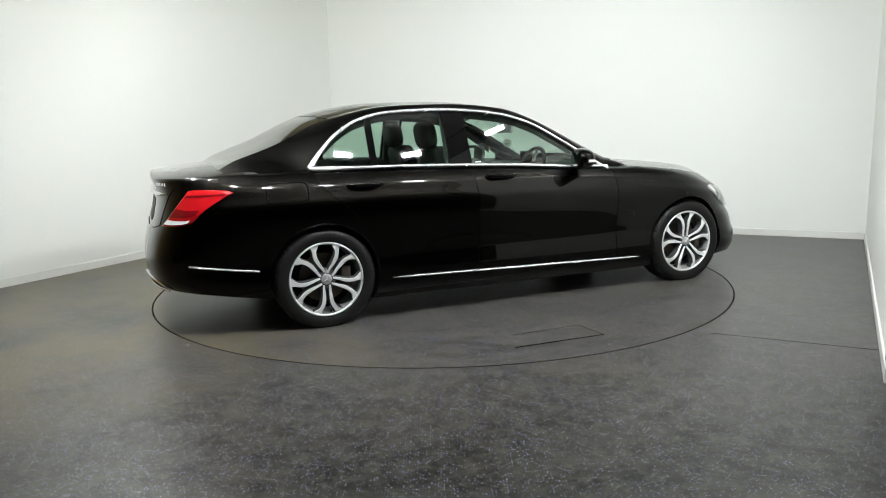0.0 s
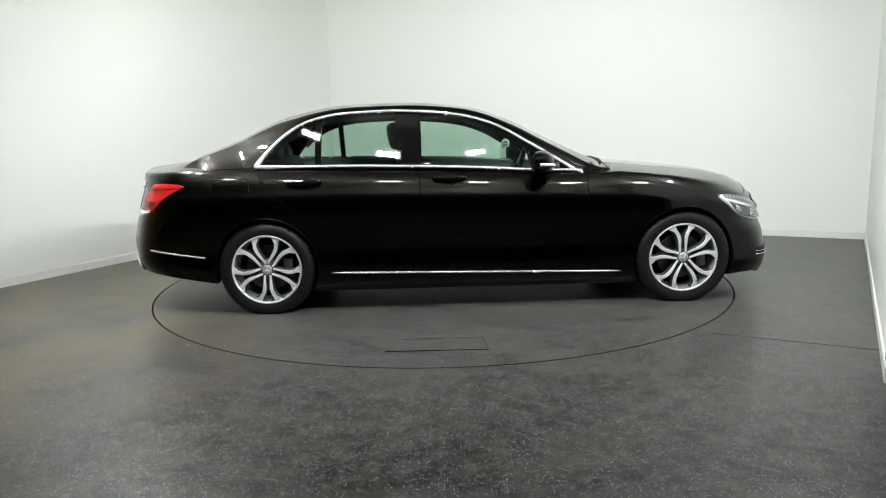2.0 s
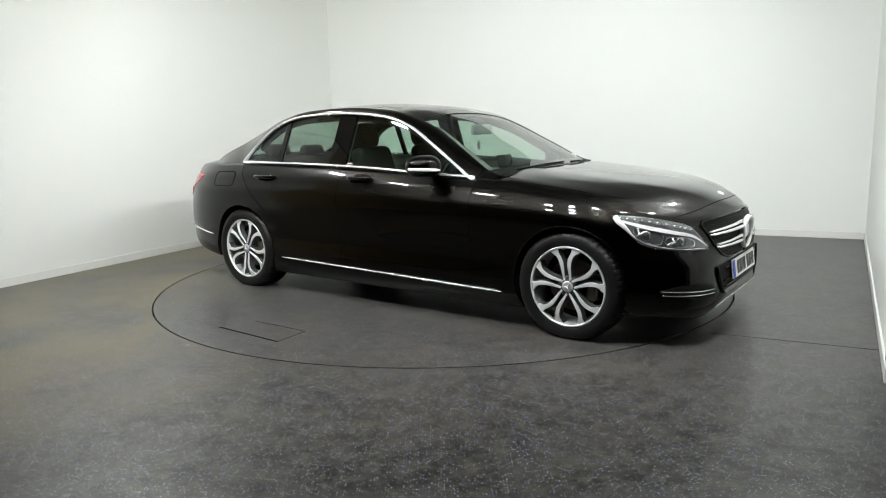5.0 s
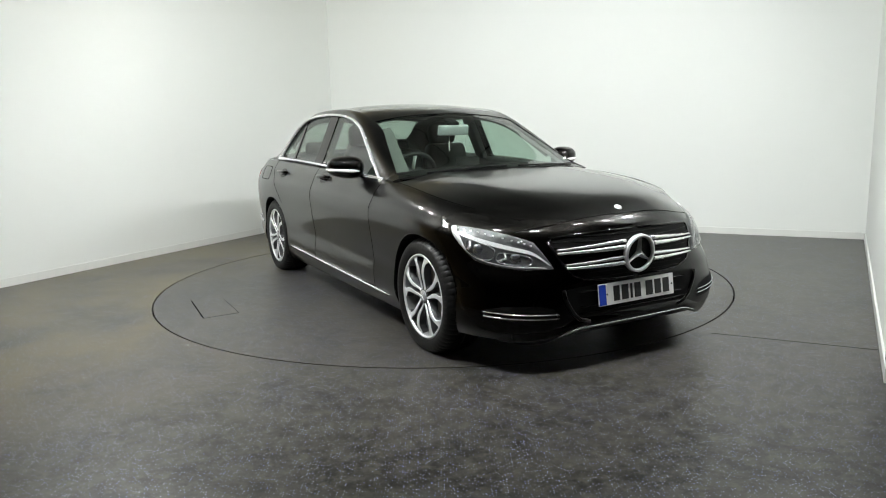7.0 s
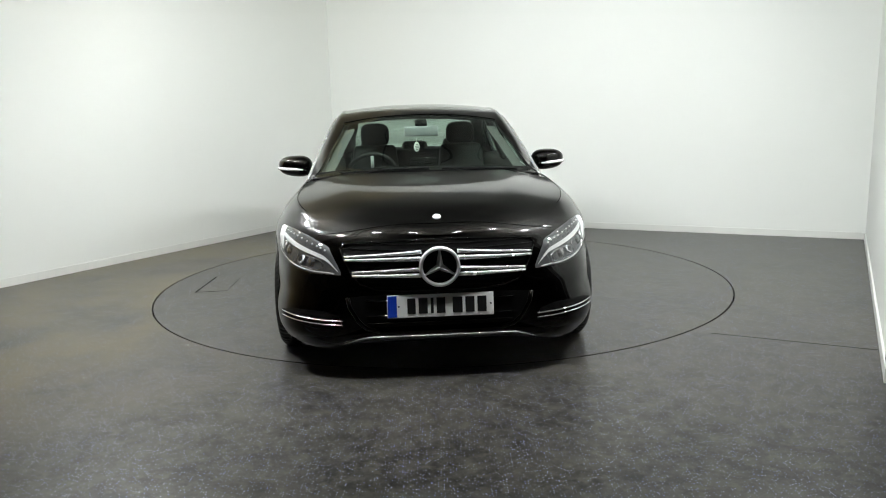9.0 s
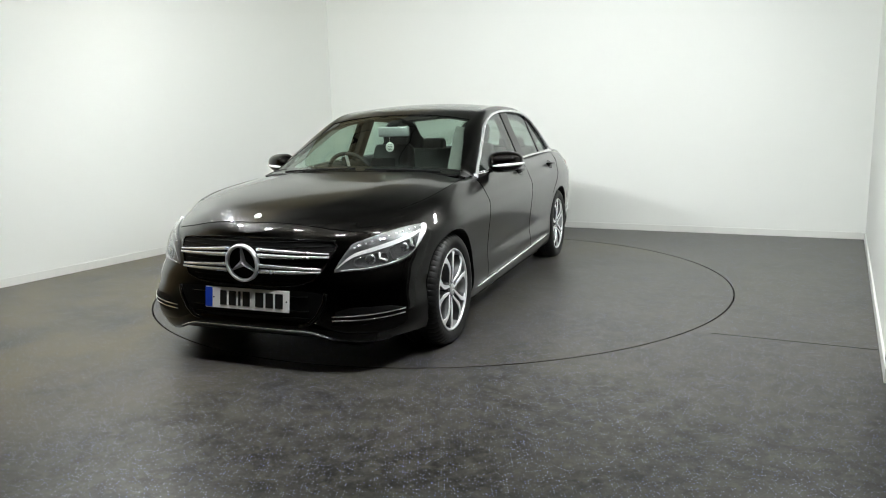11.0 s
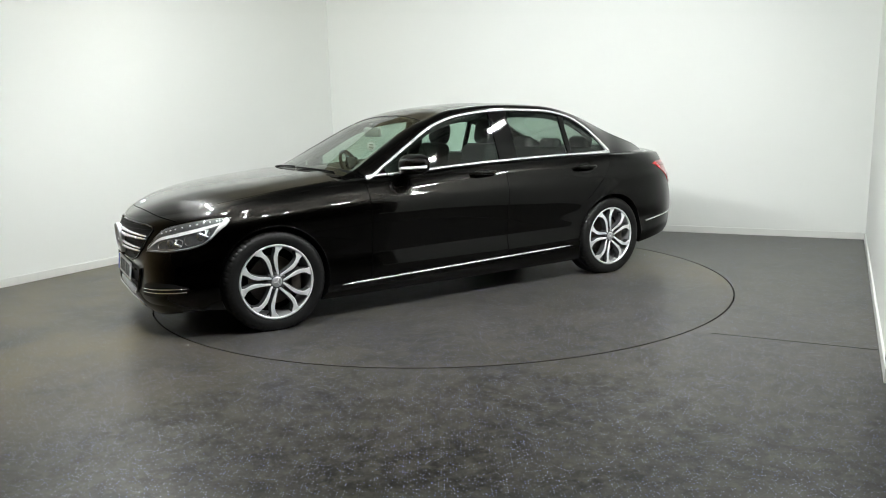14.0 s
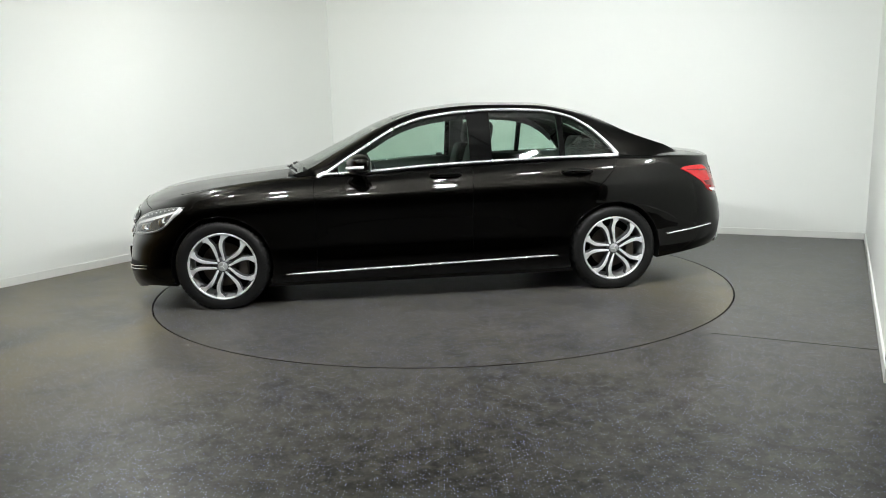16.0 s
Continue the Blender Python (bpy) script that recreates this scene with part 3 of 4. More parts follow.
def glasshouse():
    # roof with pillars, one painted pressing
    bm = bmesh.new()
    for side in (1, -1):
        grid(patch(0, 9, 0, 1, 72, 8, side), bm=bm)
    grid(full_patch(RS[1], WS[0], 30, 12), bm=bm)
    grid(full_patch(0, RS[0], 1, 12), bm=bm)
    grid(full_patch(WS[1], 9, 1, 12), bm=bm)
    weld(bm, 0.0015)
    bmesh.ops.recalc_face_normals(bm, faces=bm.faces[:])
    if sum(f.normal.z for f in bm.faces) < 0:
        bmesh.ops.reverse_faces(bm, faces=bm.faces[:])
    bmesh.ops.solidify(bm, geom=bm.faces[:], thickness=0.02)
    part("roof", bm, M_PAINT, car, angle=40)
    for nm, (a, b) in (("windscreen", WS), ("rear_screen", RS)):
        rows = full_patch(a, b, 24, 12)
        bm = grid([[p + Vector((0, 0, -0.004)) for p in r] for r in rows])
        part(nm, bm, M_SCREEN if nm == "windscreen" else M_REARGLASS, car, "clear green-tinted screen glass")
    # side windows
    for side in (1, -1):
        for nm, x0, x1 in (("quarter_window", -1.415, -1.068), ("rear_window", -1.035, -0.52), ("front_window", -0.365, 0.60)):
            rows = []
            n = 26
            for i in range(n + 1):
                x = lerp(x0, x1, i / n)
                zt, zb = DLO_TOP(x) - 0.012, Z_TOP(x) + 0.01
                rows.append([])
                for j in range(9):
                    z = lerp(zb, max(zt, zb + 0.001), j / 8)
                    rows[-1].append((x, (y_side(x, z) - 0.012) * side, z))
            part(nm, grid(rows), M_WINDOW, car, "green-tinted side window glass")
        # black pillar covers
        for nm, x0, x1 in (("divider_bar", -1.072, -1.030), ("pillar_cover", -0.525, -0.36), ("mirror_base", 0.59, 0.715)):
            rows = []
            for i in range(7):
                x = lerp(x0, x1, i / 6)
                zt, zb = DLO_TOP(x) - 0.008, Z_TOP(x) + 0.005
                rows.append([(x, (y_side(x, z) - 0.007) * side, z) for z in (lerp(zb, max(zt, zb + 0.001), j / 8) for j in range(9))])
            part(nm, thick(grid(rows), 0.02 * 1), M_GLOSSBLACK, car, angle=40)
        # chrome surround: one strip round the whole window line
        path = []
        for k in range(61):
            x = lerp(-1.462, 0.735, 0.5 - 0.5 * math.cos(math.pi * k / 60))
            z = DLO_TOP(x)
            path.append((x, (y_side(x, z) + 0.004) * side, z - 0.002))
        for k in range(60, -1, -1):
            x = lerp(-1.462, 0.735, k / 60)
            z = Z_TOP(x) + 0.006
            path.append((x, (y_side(x, z) + 0.004) * side, z))
        part("window_trim", tube(path, lambda t: 0.0130 + 0.009 * math.exp(-(min(t, 1 - t) / 0.055) ** 2), 8, closed=True, squash=0.8), M_TRIM, car, "bright chrome window surround")


SPOKE = pch([0.040, 0.06, 0.08, 0.11, 0.14, 0.17, 0.20, 0.234], [10, 17, 21.5, 25, 26, 24.5, 21, 17.5])


def wheel_mesh_parts(w):
    """Wheel in its own space: axis y, outer face towards -y."""
    rows = [(0.238, -0.002), (0.243, -0.018), (0.262, -0.028), (0.284, -0.022), (0.2935, -0.010), (0.3000, 0.004), (0.3025, 0.020), (0.303, 0.043), (0.297, 0.045), (0.297, 0.051),
            (0.303, 0.053), (0.303, 0.088), (0.297, 0.090), (0.297, 0.098), (0.303, 0.100), (0.303, 0.134), (0.297, 0.136), (0.297, 0.142), (0.303, 0.144), (0.302, 0.18), (0.294, 0.205),
            (0.26, 0.215), (0.238, 0.20)]
    rows = [(lerp(RIM, TYRE, (r - 0.238) / 0.065), y) for r, y in rows]
    bm = lathe(rows, 300)
    for v in bm.verts:
        v.co.z = max(v.co.z, 0.001 - WZ)
        r = math.hypot(v.co.x, v.co.z)
        k = round(math.atan2(v.co.z, v.co.x) / (2 * math.pi / 300)) % 5
        if k == 0 and (-0.012 < v.co.y < 0.042 or 0.16 < v.co.y < 0.19) and r > 0.309:
            v.co.x *= 0.984
            v.co.z *= 0.984
    part("tyre", bm, M_RUBBER, w, angle=35)
    part("rim_lip", lathe([(0.236, 0.004), (0.2375, -0.010), (0.234, -0.016), (0.226, -0.016), (0.223, -0.006)], 72), M_ALLOY, w)
    part("rim_barrel", lathe([(0.223, -0.006), (0.218, 0.02), (0.210, 0.06), (0.203, 0.19), (0.20, 0.19)], 72), M_RIMLIP, w)
    part("valve", tube([(0.02, 0.01, -0.214), (0.02, -0.012, -0.203)], 0.004, 8), M_BLACK, w)
    part("brake_disc", lathe([(0.04, 0.075), (0.155, 0.075), (0.155, 0.09), (0.04, 0.09)], 48), M_BRAKE, w, angle=30)
    part("wheel_back", lathe([(0.0001, 0.12), (0.21, 0.12)], 48), M_BLACK, w)
    part("brake_caliper", box(0.07, 0.07, 0.15, pose(0.135, 0.060, 0.0, 0, 0, 0), 0.015), M_BRAKE, w)
    for k in range(5):
        a0 = math.pi / 2 + 2 * math.pi * k / 5
        for sgn in (1, -1):
            # outer face and pocket wall of one spoke of the pair
            n = 14
            pts = []
            for i in range(n + 1):
                t = i / n
                r = lerp(0.040, 0.229, t)
                a = a0 + sgn * radians(SPOKE(r))
                pts.append(Vector((math.cos(a) * r, 0, math.sin(a) * r)))
            rows = []
            for i, p in enumerate(pts):
                t = i / n
                d = (pts[min(i + 1, n)] - pts[max(i - 1, 0)]).normalized()
                side = Vector((d.z, 0, -d.x))
                hw = lerp(0.0075, 0.0128, smooth_step(0.0, 0.6, t)) + 0.016 * smooth_step(0.80, 1.0, t)
                y = -0.004 - 0.012 * smooth_step(0.0, 0.5, t) + 0.008 * smooth_step(0.75, 1, t)
                deep = y + 0.045
                yv = Vector((0, 1, 0))
                rows.append([p - side * (hw + 0.006) + yv * deep, p - side * hw + yv * (y + 0.004), p - side * (hw - 0.003) + yv * y, p + side * (hw - 0.003) + yv * y,
                             p + side * hw + yv * (y + 0.004), p + side * (hw + 0.006) + yv * deep])
            bm = grid(rows)
            bm.faces.ensure_lookup_table()
            for i, f in enumerate(bm.faces):
                if i % 5 in (0, 4):
                    f.material_index = 1
            bmesh.ops.recalc_face_normals(bm, faces=bm.faces[:])
            part("spoke", bm, [M_ALLOY, M_ALLOYDARK], w, angle=35)
        # wheel bolts
        a = a0 + math.pi / 5
        b = lathe([(0.0001, -0.006), (0.008, -0.006), (0.010, 0.0), (0.010, 0.02)], 10)
        bmesh.ops.translate(b, vec=(math.cos(a) * 0.052, 0.004, math.sin(a) * 0.052), verts=b.verts[:])
        part("wheel_bolt", b, M_ALLOYDARK, w)
    part("hub", lathe([(0.034, -0.004), (0.06, 0.002), (0.068, 0.02), (0.068, 0.05)], 40), M_ALLOYDARK, w)
    part("hub_cap", lathe([(0.0001, -0.012), (0.022, -0.011), (0.033, -0.007), (0.036, 0.0), (0.036, 0.02)], 32), M_RIMLIP, w)
    for k in range(3):
        a = math.pi / 2 + 2 * math.pi * k / 3
        part("hub_emblem", tube([(0, -0.0125, 0), (0.024 * math.cos(a), -0.0115, 0.024 * math.sin(a))], lambda t: lerp(0.004, 0.0015, t), 6), M_ALLOY, w)


def wheels():
    first = None
    for nm, x, s in WHEELS:
        m = pose(x, s * HUB_Y, WZ, 0, 0, 0 if s < 0 else 180)
        if first is None:
            w = empty("wheel", m)
            w.parent = car
            wheel_mesh_parts(w)
            tagged(w, "alloy wheel with five twin spokes and black tyre")
            first = w
        else:
            w = copy_thing(first, m)
            w.parent = car
        for child in w.children:
            if child.name.split(".")[0] in ("spoke", "wheel_bolt", "hub", "hub_cap", "hub_emblem", "valve"):
                child.matrix_basis = pose(0, 0, 0, 0, -PHASE[nm, s], 0)


body()
glasshouse()
wheels()


# ---------- places on the body ----------
def on_end(kind, v, z, grow=0.0, side=1):
    col = (kind, v)
    xn = nominal(col)
    zt, zl = Z_TOP(xn), Z_LOW(xn)
    p = skin(col, min(max((z - zl) / (zt - zl), -0.2), 1.0), grow)
    return Vector((p[0], p[1] * side, z))


def angle_for(kind, y, z):
    lo, hi = 0.0, radians(90)
    for _ in range(30):
        mid = (lo + hi) / 2
        if on_end(kind, mid, z).y < abs(y):
            lo = mid
        else:
            hi = mid
    return lo


def end_point(kind, y, z, grow=0.0):
    return on_end(kind, angle_for(kind, y, z), z, grow, 1 if y >= 0 else -1)


def side_point(x, z, grow=0.0, side=1):
    if x > XA or x < XB:
        kind = "f" if x > 0 else "r"
        lo, hi = 0.0, radians(90)
        for _ in range(30):
            mid = (lo + hi) / 2
            if abs(on_end(kind, mid, z).x) > abs(x):
                lo = mid
            else:
                hi = mid
        return on_end(kind, lo, z, grow, side)
    col = ("s", x)
    zt, zl = Z_TOP(x), Z_LOW(x)
    p = skin(col, min(max((z - zl) / (zt - zl), 0), 1.0), grow)
    return Vector((x, p[1] * side, z))


def end_patch(kind, low, high, grow, side=1, n=24, m=8, t0=0.0, t1=1.0, s0=0.0, s1=1.0, depth=0.0):
    """A panel on the nose or tail between two lines of (y, z); t: share of the height, s: share of the length."""
    fl = [pch(range(len(low)), [angle_for(kind, y, z) for y, z in low]), pch(range(len(low)), [z for _, z in low])]
    fh = [pch(range(len(high)), [angle_for(kind, y, z) for y, z in high]), pch(range(len(high)), [z for _, z in high])]
    rows = []
    for i in range(n + 1):
        s = lerp(s0, s1, i / n)
        a, b = s * (len(low) - 1), s * (len(high) - 1)
        line = []
        for j in range(m + 1):
            t = lerp(t0(s) if callable(t0) else t0, t1(s) if callable(t1) else t1, j / m)
            g = grow - (depth if j in (0, m) or i in (0, n) else 0)
            line.append(on_end(kind, lerp(fl[0](a), fh[0](b), t), lerp(fl[1](a), fh[1](b), t), g, side))
        rows.append(line)
    bm = grid(rows, flip=side < 0)
    bmesh.ops.recalc_face_normals(bm, faces=bm.faces[:])
    return bm


# ---------- nose ----------
def headlamp(side):
    low = [(0.478, 0.522), (0.60, 0.522), (0.69, 0.532), (0.765, 0.556), (0.797, 0.600), (0.808, 0.676)]
    high = [(0.482, 0.535), (0.545, 0.655), (0.60, 0.680), (0.68, 0.708), (0.745, 0.722), (0.803, 0.728)]
    fl = [pch(range(6), [angle_for("f", y, z) for y, z in low]), pch(range(6), [z for _, z in low])]
    fh = [pch(range(6), [angle_for("f", y, z) for y, z in high]), pch(range(6), [z for _, z in high])]

    def at(s, t, grow):
        return on_end("f", lerp(fl[0](s * 5), fh[0](s * 5), t), lerp(fl[1](s * 5), fh[1](s * 5), t), grow, side)

    lamp = part("headlight", end_patch("f", low, high, 0.003, side, 30, 10, depth=0.004), M_LAMPBODY, car, "clear headlight with bright chrome reflectors")
    # bright running-light bow: diagonal bar, outer end and thin lower edge
    bow = end_patch("f", low, high, 0.009, side, 30, 3, s0=0.03, s1=0.90, t0=lambda s: 0.56 + 0.06 * s, t1=lambda s: 0.68 + 0.06 * s)
    part("light_bow", bow, M_WHITELENS, lamp, "pale running light bow")
    hook = [(0.965, 0.86), (0.962, 0.66), (0.95, 0.46), (0.92, 0.31), (0.86, 0.19), (0.77, 0.12), (0.62, 0.09), (0.40, 0.08), (0.20, 0.09), (0.06, 0.14)]
    ft = [b for _, b in hook]
    path = [at(lerp(hook[min(int(k), 8)][0], hook[min(int(k), 8) + 1][0], k - min(int(k), 8)), lerp(ft[min(int(k), 8)], ft[min(int(k), 8) + 1], k - min(int(k), 8)), 0.006)
            for k in (q / 4 for q in range(37))]
    part("light_bow", tube(path, lambda t: lerp(0.0165, 0.0030, smooth_step(0.20, 0.62, t)), 8), M_WHITELENS, lamp, "pale running light bow")
    part("upper_band", end_patch("f", low, high, 0.007, side, 24, 4, s0=0.14, s1=0.93, t0=0.80, t1=0.95), M_LAMPBODY, lamp)
    for k in range(11):
        p = at(lerp(0.20, 0.92, k / 10), 0.87, 0.009)
        part("lamp_stud", box(0.010, 0.010, 0.008, Matrix.Translation(p), 0.002, 1), M_WHITELENS, lamp, smooth=False)
    for s0, s1, t0, t1 in ((0.17, 0.47, 0.14, 0.50), (0.49, 0.79, 0.12, 0.58)):
        cs, ct, hs, ht = (s0 + s1) / 2, (t0 + t1) / 2, (s1 - s0) / 2, (t1 - t0) / 2
        loop = []
        for k in range(28):
            a = 2 * math.pi * k / 28
            ca, sa = math.cos(a), math.sin(a)
            loop.append(at(cs + hs * math.copysign(abs(ca) ** 0.6, ca), ct + ht * math.copysign(abs(sa) ** 0.6, sa), 0.008))
        part("chamber_ring", tube(loop, 0.0032, 6, closed=True), M_REFLECTOR, lamp)
        c = at(cs, ct, 0.004)
        nrm = (at(cs, ct, 0.05) - c).normalized()
        q = (-nrm).to_track_quat("Y", "Z").to_matrix().to_4x4()
        r = 0.030
        ball = lathe([(r, 0.004), (r * 0.8, -0.003), (r * 0.45, -0.008), (0.0001, -0.010)], 24)
        ball.transform(Matrix.Translation(c) @ q)
        part("projector_lens", ball, M_REFLECTOR, lamp)
        fin = tube([at(s1 - 0.02, t0 + 0.04, 0.008), at(cs + 0.5 * hs, ct, 0.012), at(s1 - 0.05, t1 - 0.03, 0.008)], 0.0085, 6)
        part("reflector_fin", fin, M_TRIM, lamp)
    part("lens", end_patch("f", low, high, 0.018, side, 30, 10, depth=0.012), M_LENS, lamp, "clear plastic lens")


def grille():
    half_low = [(0.0, 0.448), (0.15, 0.449), (0.30, 0.456), (0.38, 0.480), (0.43, 0.540), (0.475, 0.640)]
    half_high = [(0.0, 0.694), (0.15, 0.691), (0.30, 0.684), (0.40, 0.677), (0.45, 0.669), (0.482, 0.655)]
    bms = [end_patch("f", half_low, half_high, 0.002, s, 24, 8) for s in (1, -1)]
    g = part("grille", weld(join(*bms), 0.0005), M_BLACK, car, "black grille with two chrome double slats")
    for s in (1, -1):
        rim = [end_point("f", y * s, z, 0.004) for y, z in
               [(0.02, 0.449), (0.16, 0.4495), (0.30, 0.457), (0.385, 0.484), (0.43, 0.540), (0.462, 0.600), (0.480, 0.650), (0.462, 0.668), (0.40, 0.678), (0.30, 0.685), (0.15, 0.692), (0.02, 0.695)]]
        part("grille_rim", tube(rim, 0.006, 8), M_GLOSSBLACK, g)
        for y0, z0, y1, z1, h in ((0.085, 0.622, 0.452, 0.605, 0.017), (0.085, 0.541, 0.418, 0.532, 0.017)):
            for dz, hh in ((h * 0.62, 0.0092), (-h * 0.55, 0.0112)):
                path = [end_point("f", lerp(y0, y1, k / 14) * s, lerp(z0, z1, k / 14) + dz * lerp(1.5, 0.75, k / 14), 0.014) for k in range(15)]
                part("slat", tube(path, lambda t, hh=hh: hh * lerp(1.35, 0.75, t), 8, squash=0.9), M_TRIM, g, "chrome grille slat")
            path = [end_point("f", lerp(y0, y1, k / 14) * s, lerp(z0, z1, k / 14), 0.008) for k in range(15)]
            part("slat_core", tube(path, lambda t: 0.012, 6), M_BLACK, g)
        # mesh bars behind the slats
        for k in range(9):
            z = lerp(0.47, 0.675, k / 8)
            yl = 0.47 if z > 0.62 else lerp(0.30, 0.46, min(max((z - 0.455) / 0.17, 0), 1))
            path = [end_point("f", lerp(0.0, yl, j / 8) * s, z, 0.004) for j in range(9)]
            part("mesh_bar", tube(path, 0.0020, 5), M_BLACK, g)
    # round emblem: a ring with three plain bars
    c = end_point("f", 0.0, 0.566, 0.0) + Vector((0.020, 0, 0))
    m = Matrix.Translation(c) @ pose(0, 0, 0, 0, 0, 90) @ pose(0, 0, 0, 4, 0, 0)
    e = lathe([(0.082, 0.004), (0.084, -0.010), (0.092, -0.014), (0.099, -0.008), (0.100, 0.012), (0.09, 0.02)], 48)
    e.transform(m)
    emb = part("emblem_ring", e, M_ALLOY, g, "bright chrome emblem ring")
    disc = lathe([(0.0001, 0.010), (0.084, 0.010)], 40)
    disc.transform(m)
    part("emblem_back", disc, M_BLACK, emb)
    for k in range(3):
        a = math.pi / 2 + 2 * math.pi * k / 3
        bm = bmesh.new()
        tip = Vector((math.cos(a) * 0.084, -0.002, math.sin(a) * 0.084))
        sd = Vector((-math.sin(a), 0, math.cos(a)))
        root = Vector((math.cos(a), 0, math.sin(a)))
        vs = [bm.verts.new(p) for p in (sd * 0.017 + root * 0.010 + Vector((0, 0.008, 0)), -sd * 0.017 + root * 0.010 + Vector((0, 0.008, 0)), tip - sd * 0.004 + Vector((0, 0.008, 0)),
                                        tip + sd * 0.004 + Vector((0, 0.008, 0)), Vector((0, -0.014, 0)), tip + Vector((0, -0.004, 0)))]
        for f in ((4, 0, 3, 5), (1, 4, 5, 2), (3, 2, 5)):
            bm.faces.new([vs[i] for i in f])
        bmesh.ops.recalc_face_normals(bm, faces=bm.faces[:])
        bm.transform(m)
        part("emblem_bar", bm, M_ALLOY, emb, smooth=False)
    # small round badge on the bonnet edge
    b = lathe([(0.0001, -0.005), (0.014, -0.004), (0.020, -0.002), (0.021, 0.004)], 28)
    b.transform(Matrix.Translation((2.024, 0, Z_HOOD(2.024) + 0.004)) @ pose(0, 0, 0, 0, 0, 90) @ pose(0, 0, 0, -62, 0, 0))
    part("bonnet_badge", b, M_ALLOY, car, "small round silver badge")


def number_plate():
    m = Matrix.Translation(end_point("f", 0, 0.373, 0.016)) @ pose(0, 0, 0, 0, 0, 90) @ pose(0, 0, 0, -7, 0, 0)
    pl = part("number_plate", box(0.52, 0.008, 0.112, None, 0.003), M_PLATE, car, "white number plate with blue band", smooth=False, m=m)
    part("plate_mount", box(0.46, 0.03, 0.09, pose(0, 0.018, 0)), M_BLACK, pl, smooth=False)
    part("blue_band", box(0.044, 0.004, 0.104, pose(-0.236, -0.0045, 0)), M_PLATEBLUE, pl, smooth=False)
    x = -0.163
    for w in (0.040, 0.044, 0.014, 0.042, None, 0.048, 0.044, 0.044):
        if w is None:
            x += 0.021
            continue
        part("plain_bar", box(w, 0.003, 0.076, pose(x + w / 2, -0.0050, 0)), M_PLATEBLACK, pl, smooth=False)
        x += w + 0.015
    for sx in (-0.205, 0.245):
        s = lathe([(0.0001, -0.002), (0.004, -0.0015), (0.005, 0.001)], 10)
        s.transform(pose(sx, -0.0045, 0.0))
        part("plate_screw", s, M_ALLOYDARK, pl)


def bumper_trim():
    # wide lower intake
    low, high = [(0.0, 0.262), (0.15, 0.262), (0.30, 0.265), (0.36, 0.272)], [(0.0, 0.432), (0.2, 0.432), (0.36, 0.428), (0.455, 0.418)]
    bms = [end_patch("f", low, high, 0.0025, s, 16, 6) for s in (1, -1)]
    it = part("lower_intake", weld(join(*bms), 0.0005), M_BLACK, car, "black plastic lower air intake")
    for z in (0.29, 0.325, 0.40):
        path = [end_point("f", lerp(-0.36, 0.36, k / 16), z, 0.005) for k in range(17)]
        part("intake_bar", tube(path, 0.005, 6), M_GLOSSBLACK, it)
    for s in (1, -1):
        low = [(0.475, 0.258), (0.60, 0.262), (0.72, 0.284), (0.80, 0.318)]
        high = [(0.50, 0.330), (0.60, 0.352), (0.72, 0.352), (0.80, 0.330)]
        p = part("side_intake", end_patch("f", low, high, 0.0025, s, 16, 6), M_BLACK, car, "black side air intake with two chrome strips")
        for dz in (0.0, 0.021):
            path = [end_point("f", lerp(0.480, 0.795, k / 14) * s, lerp(0.283, 0.304, (k / 14) ** 1.5) + dz, 0.006) for k in range(15)]
            part("chrome_strip", tube(path, lambda t: 0.0036, 6), M_CHROME, p, "thin chrome strip")
        # body-coloured blade between the intakes
        path = [end_point("f", y * s, z, 0.006) for y, z in ((0.45, 0.42), (0.44, 0.37), (0.40, 0.30), (0.36, 0.262), (0.30, 0.248))]
        part("bumper_blade", tube(path, 0.011, 8), M_PAINT, car)
    # front lip with a thin bright line
    def lip(y):
        return end_point("f", y, lerp(0.226, 0.168, smooth_step(0.33, 0.56, abs(y))), 0.014 - 0.013 * smooth_step(0.58, 0.77, abs(y)))
    rows = []
    for k in range(49):
        y = lerp(-0.73, 0.73, k / 48)
        c = lip(y)
        b = end_point("f", y, max(c.z + 0.045, 0.19), 0.002)
        rows.append([b, b.lerp(c, 0.5) + Vector((0.006, 0, 0.006)) * smooth_step(0.78, 0.58, abs(y)), c, c + Vector((-0.012, 0, -0.018)) * smooth_step(0.74, 0.60, abs(y)), c + Vector((-0.08, 0, -0.012)) * smooth_step(0.73, 0.60, abs(y))])
    bm = grid(rows)
    bmesh.ops.recalc_face_normals(bm, faces=bm.faces[:])
    part("front_lip", bm, M_PAINT, car)
    path = [lip(lerp(-0.47, 0.47, k / 40)) + Vector((0.003, 0, -0.004)) for k in range(41)]
    part("lip_strip", tube(path, 0.0032, 6), M_TRIM, car, "thin chrome strip under the bumper")


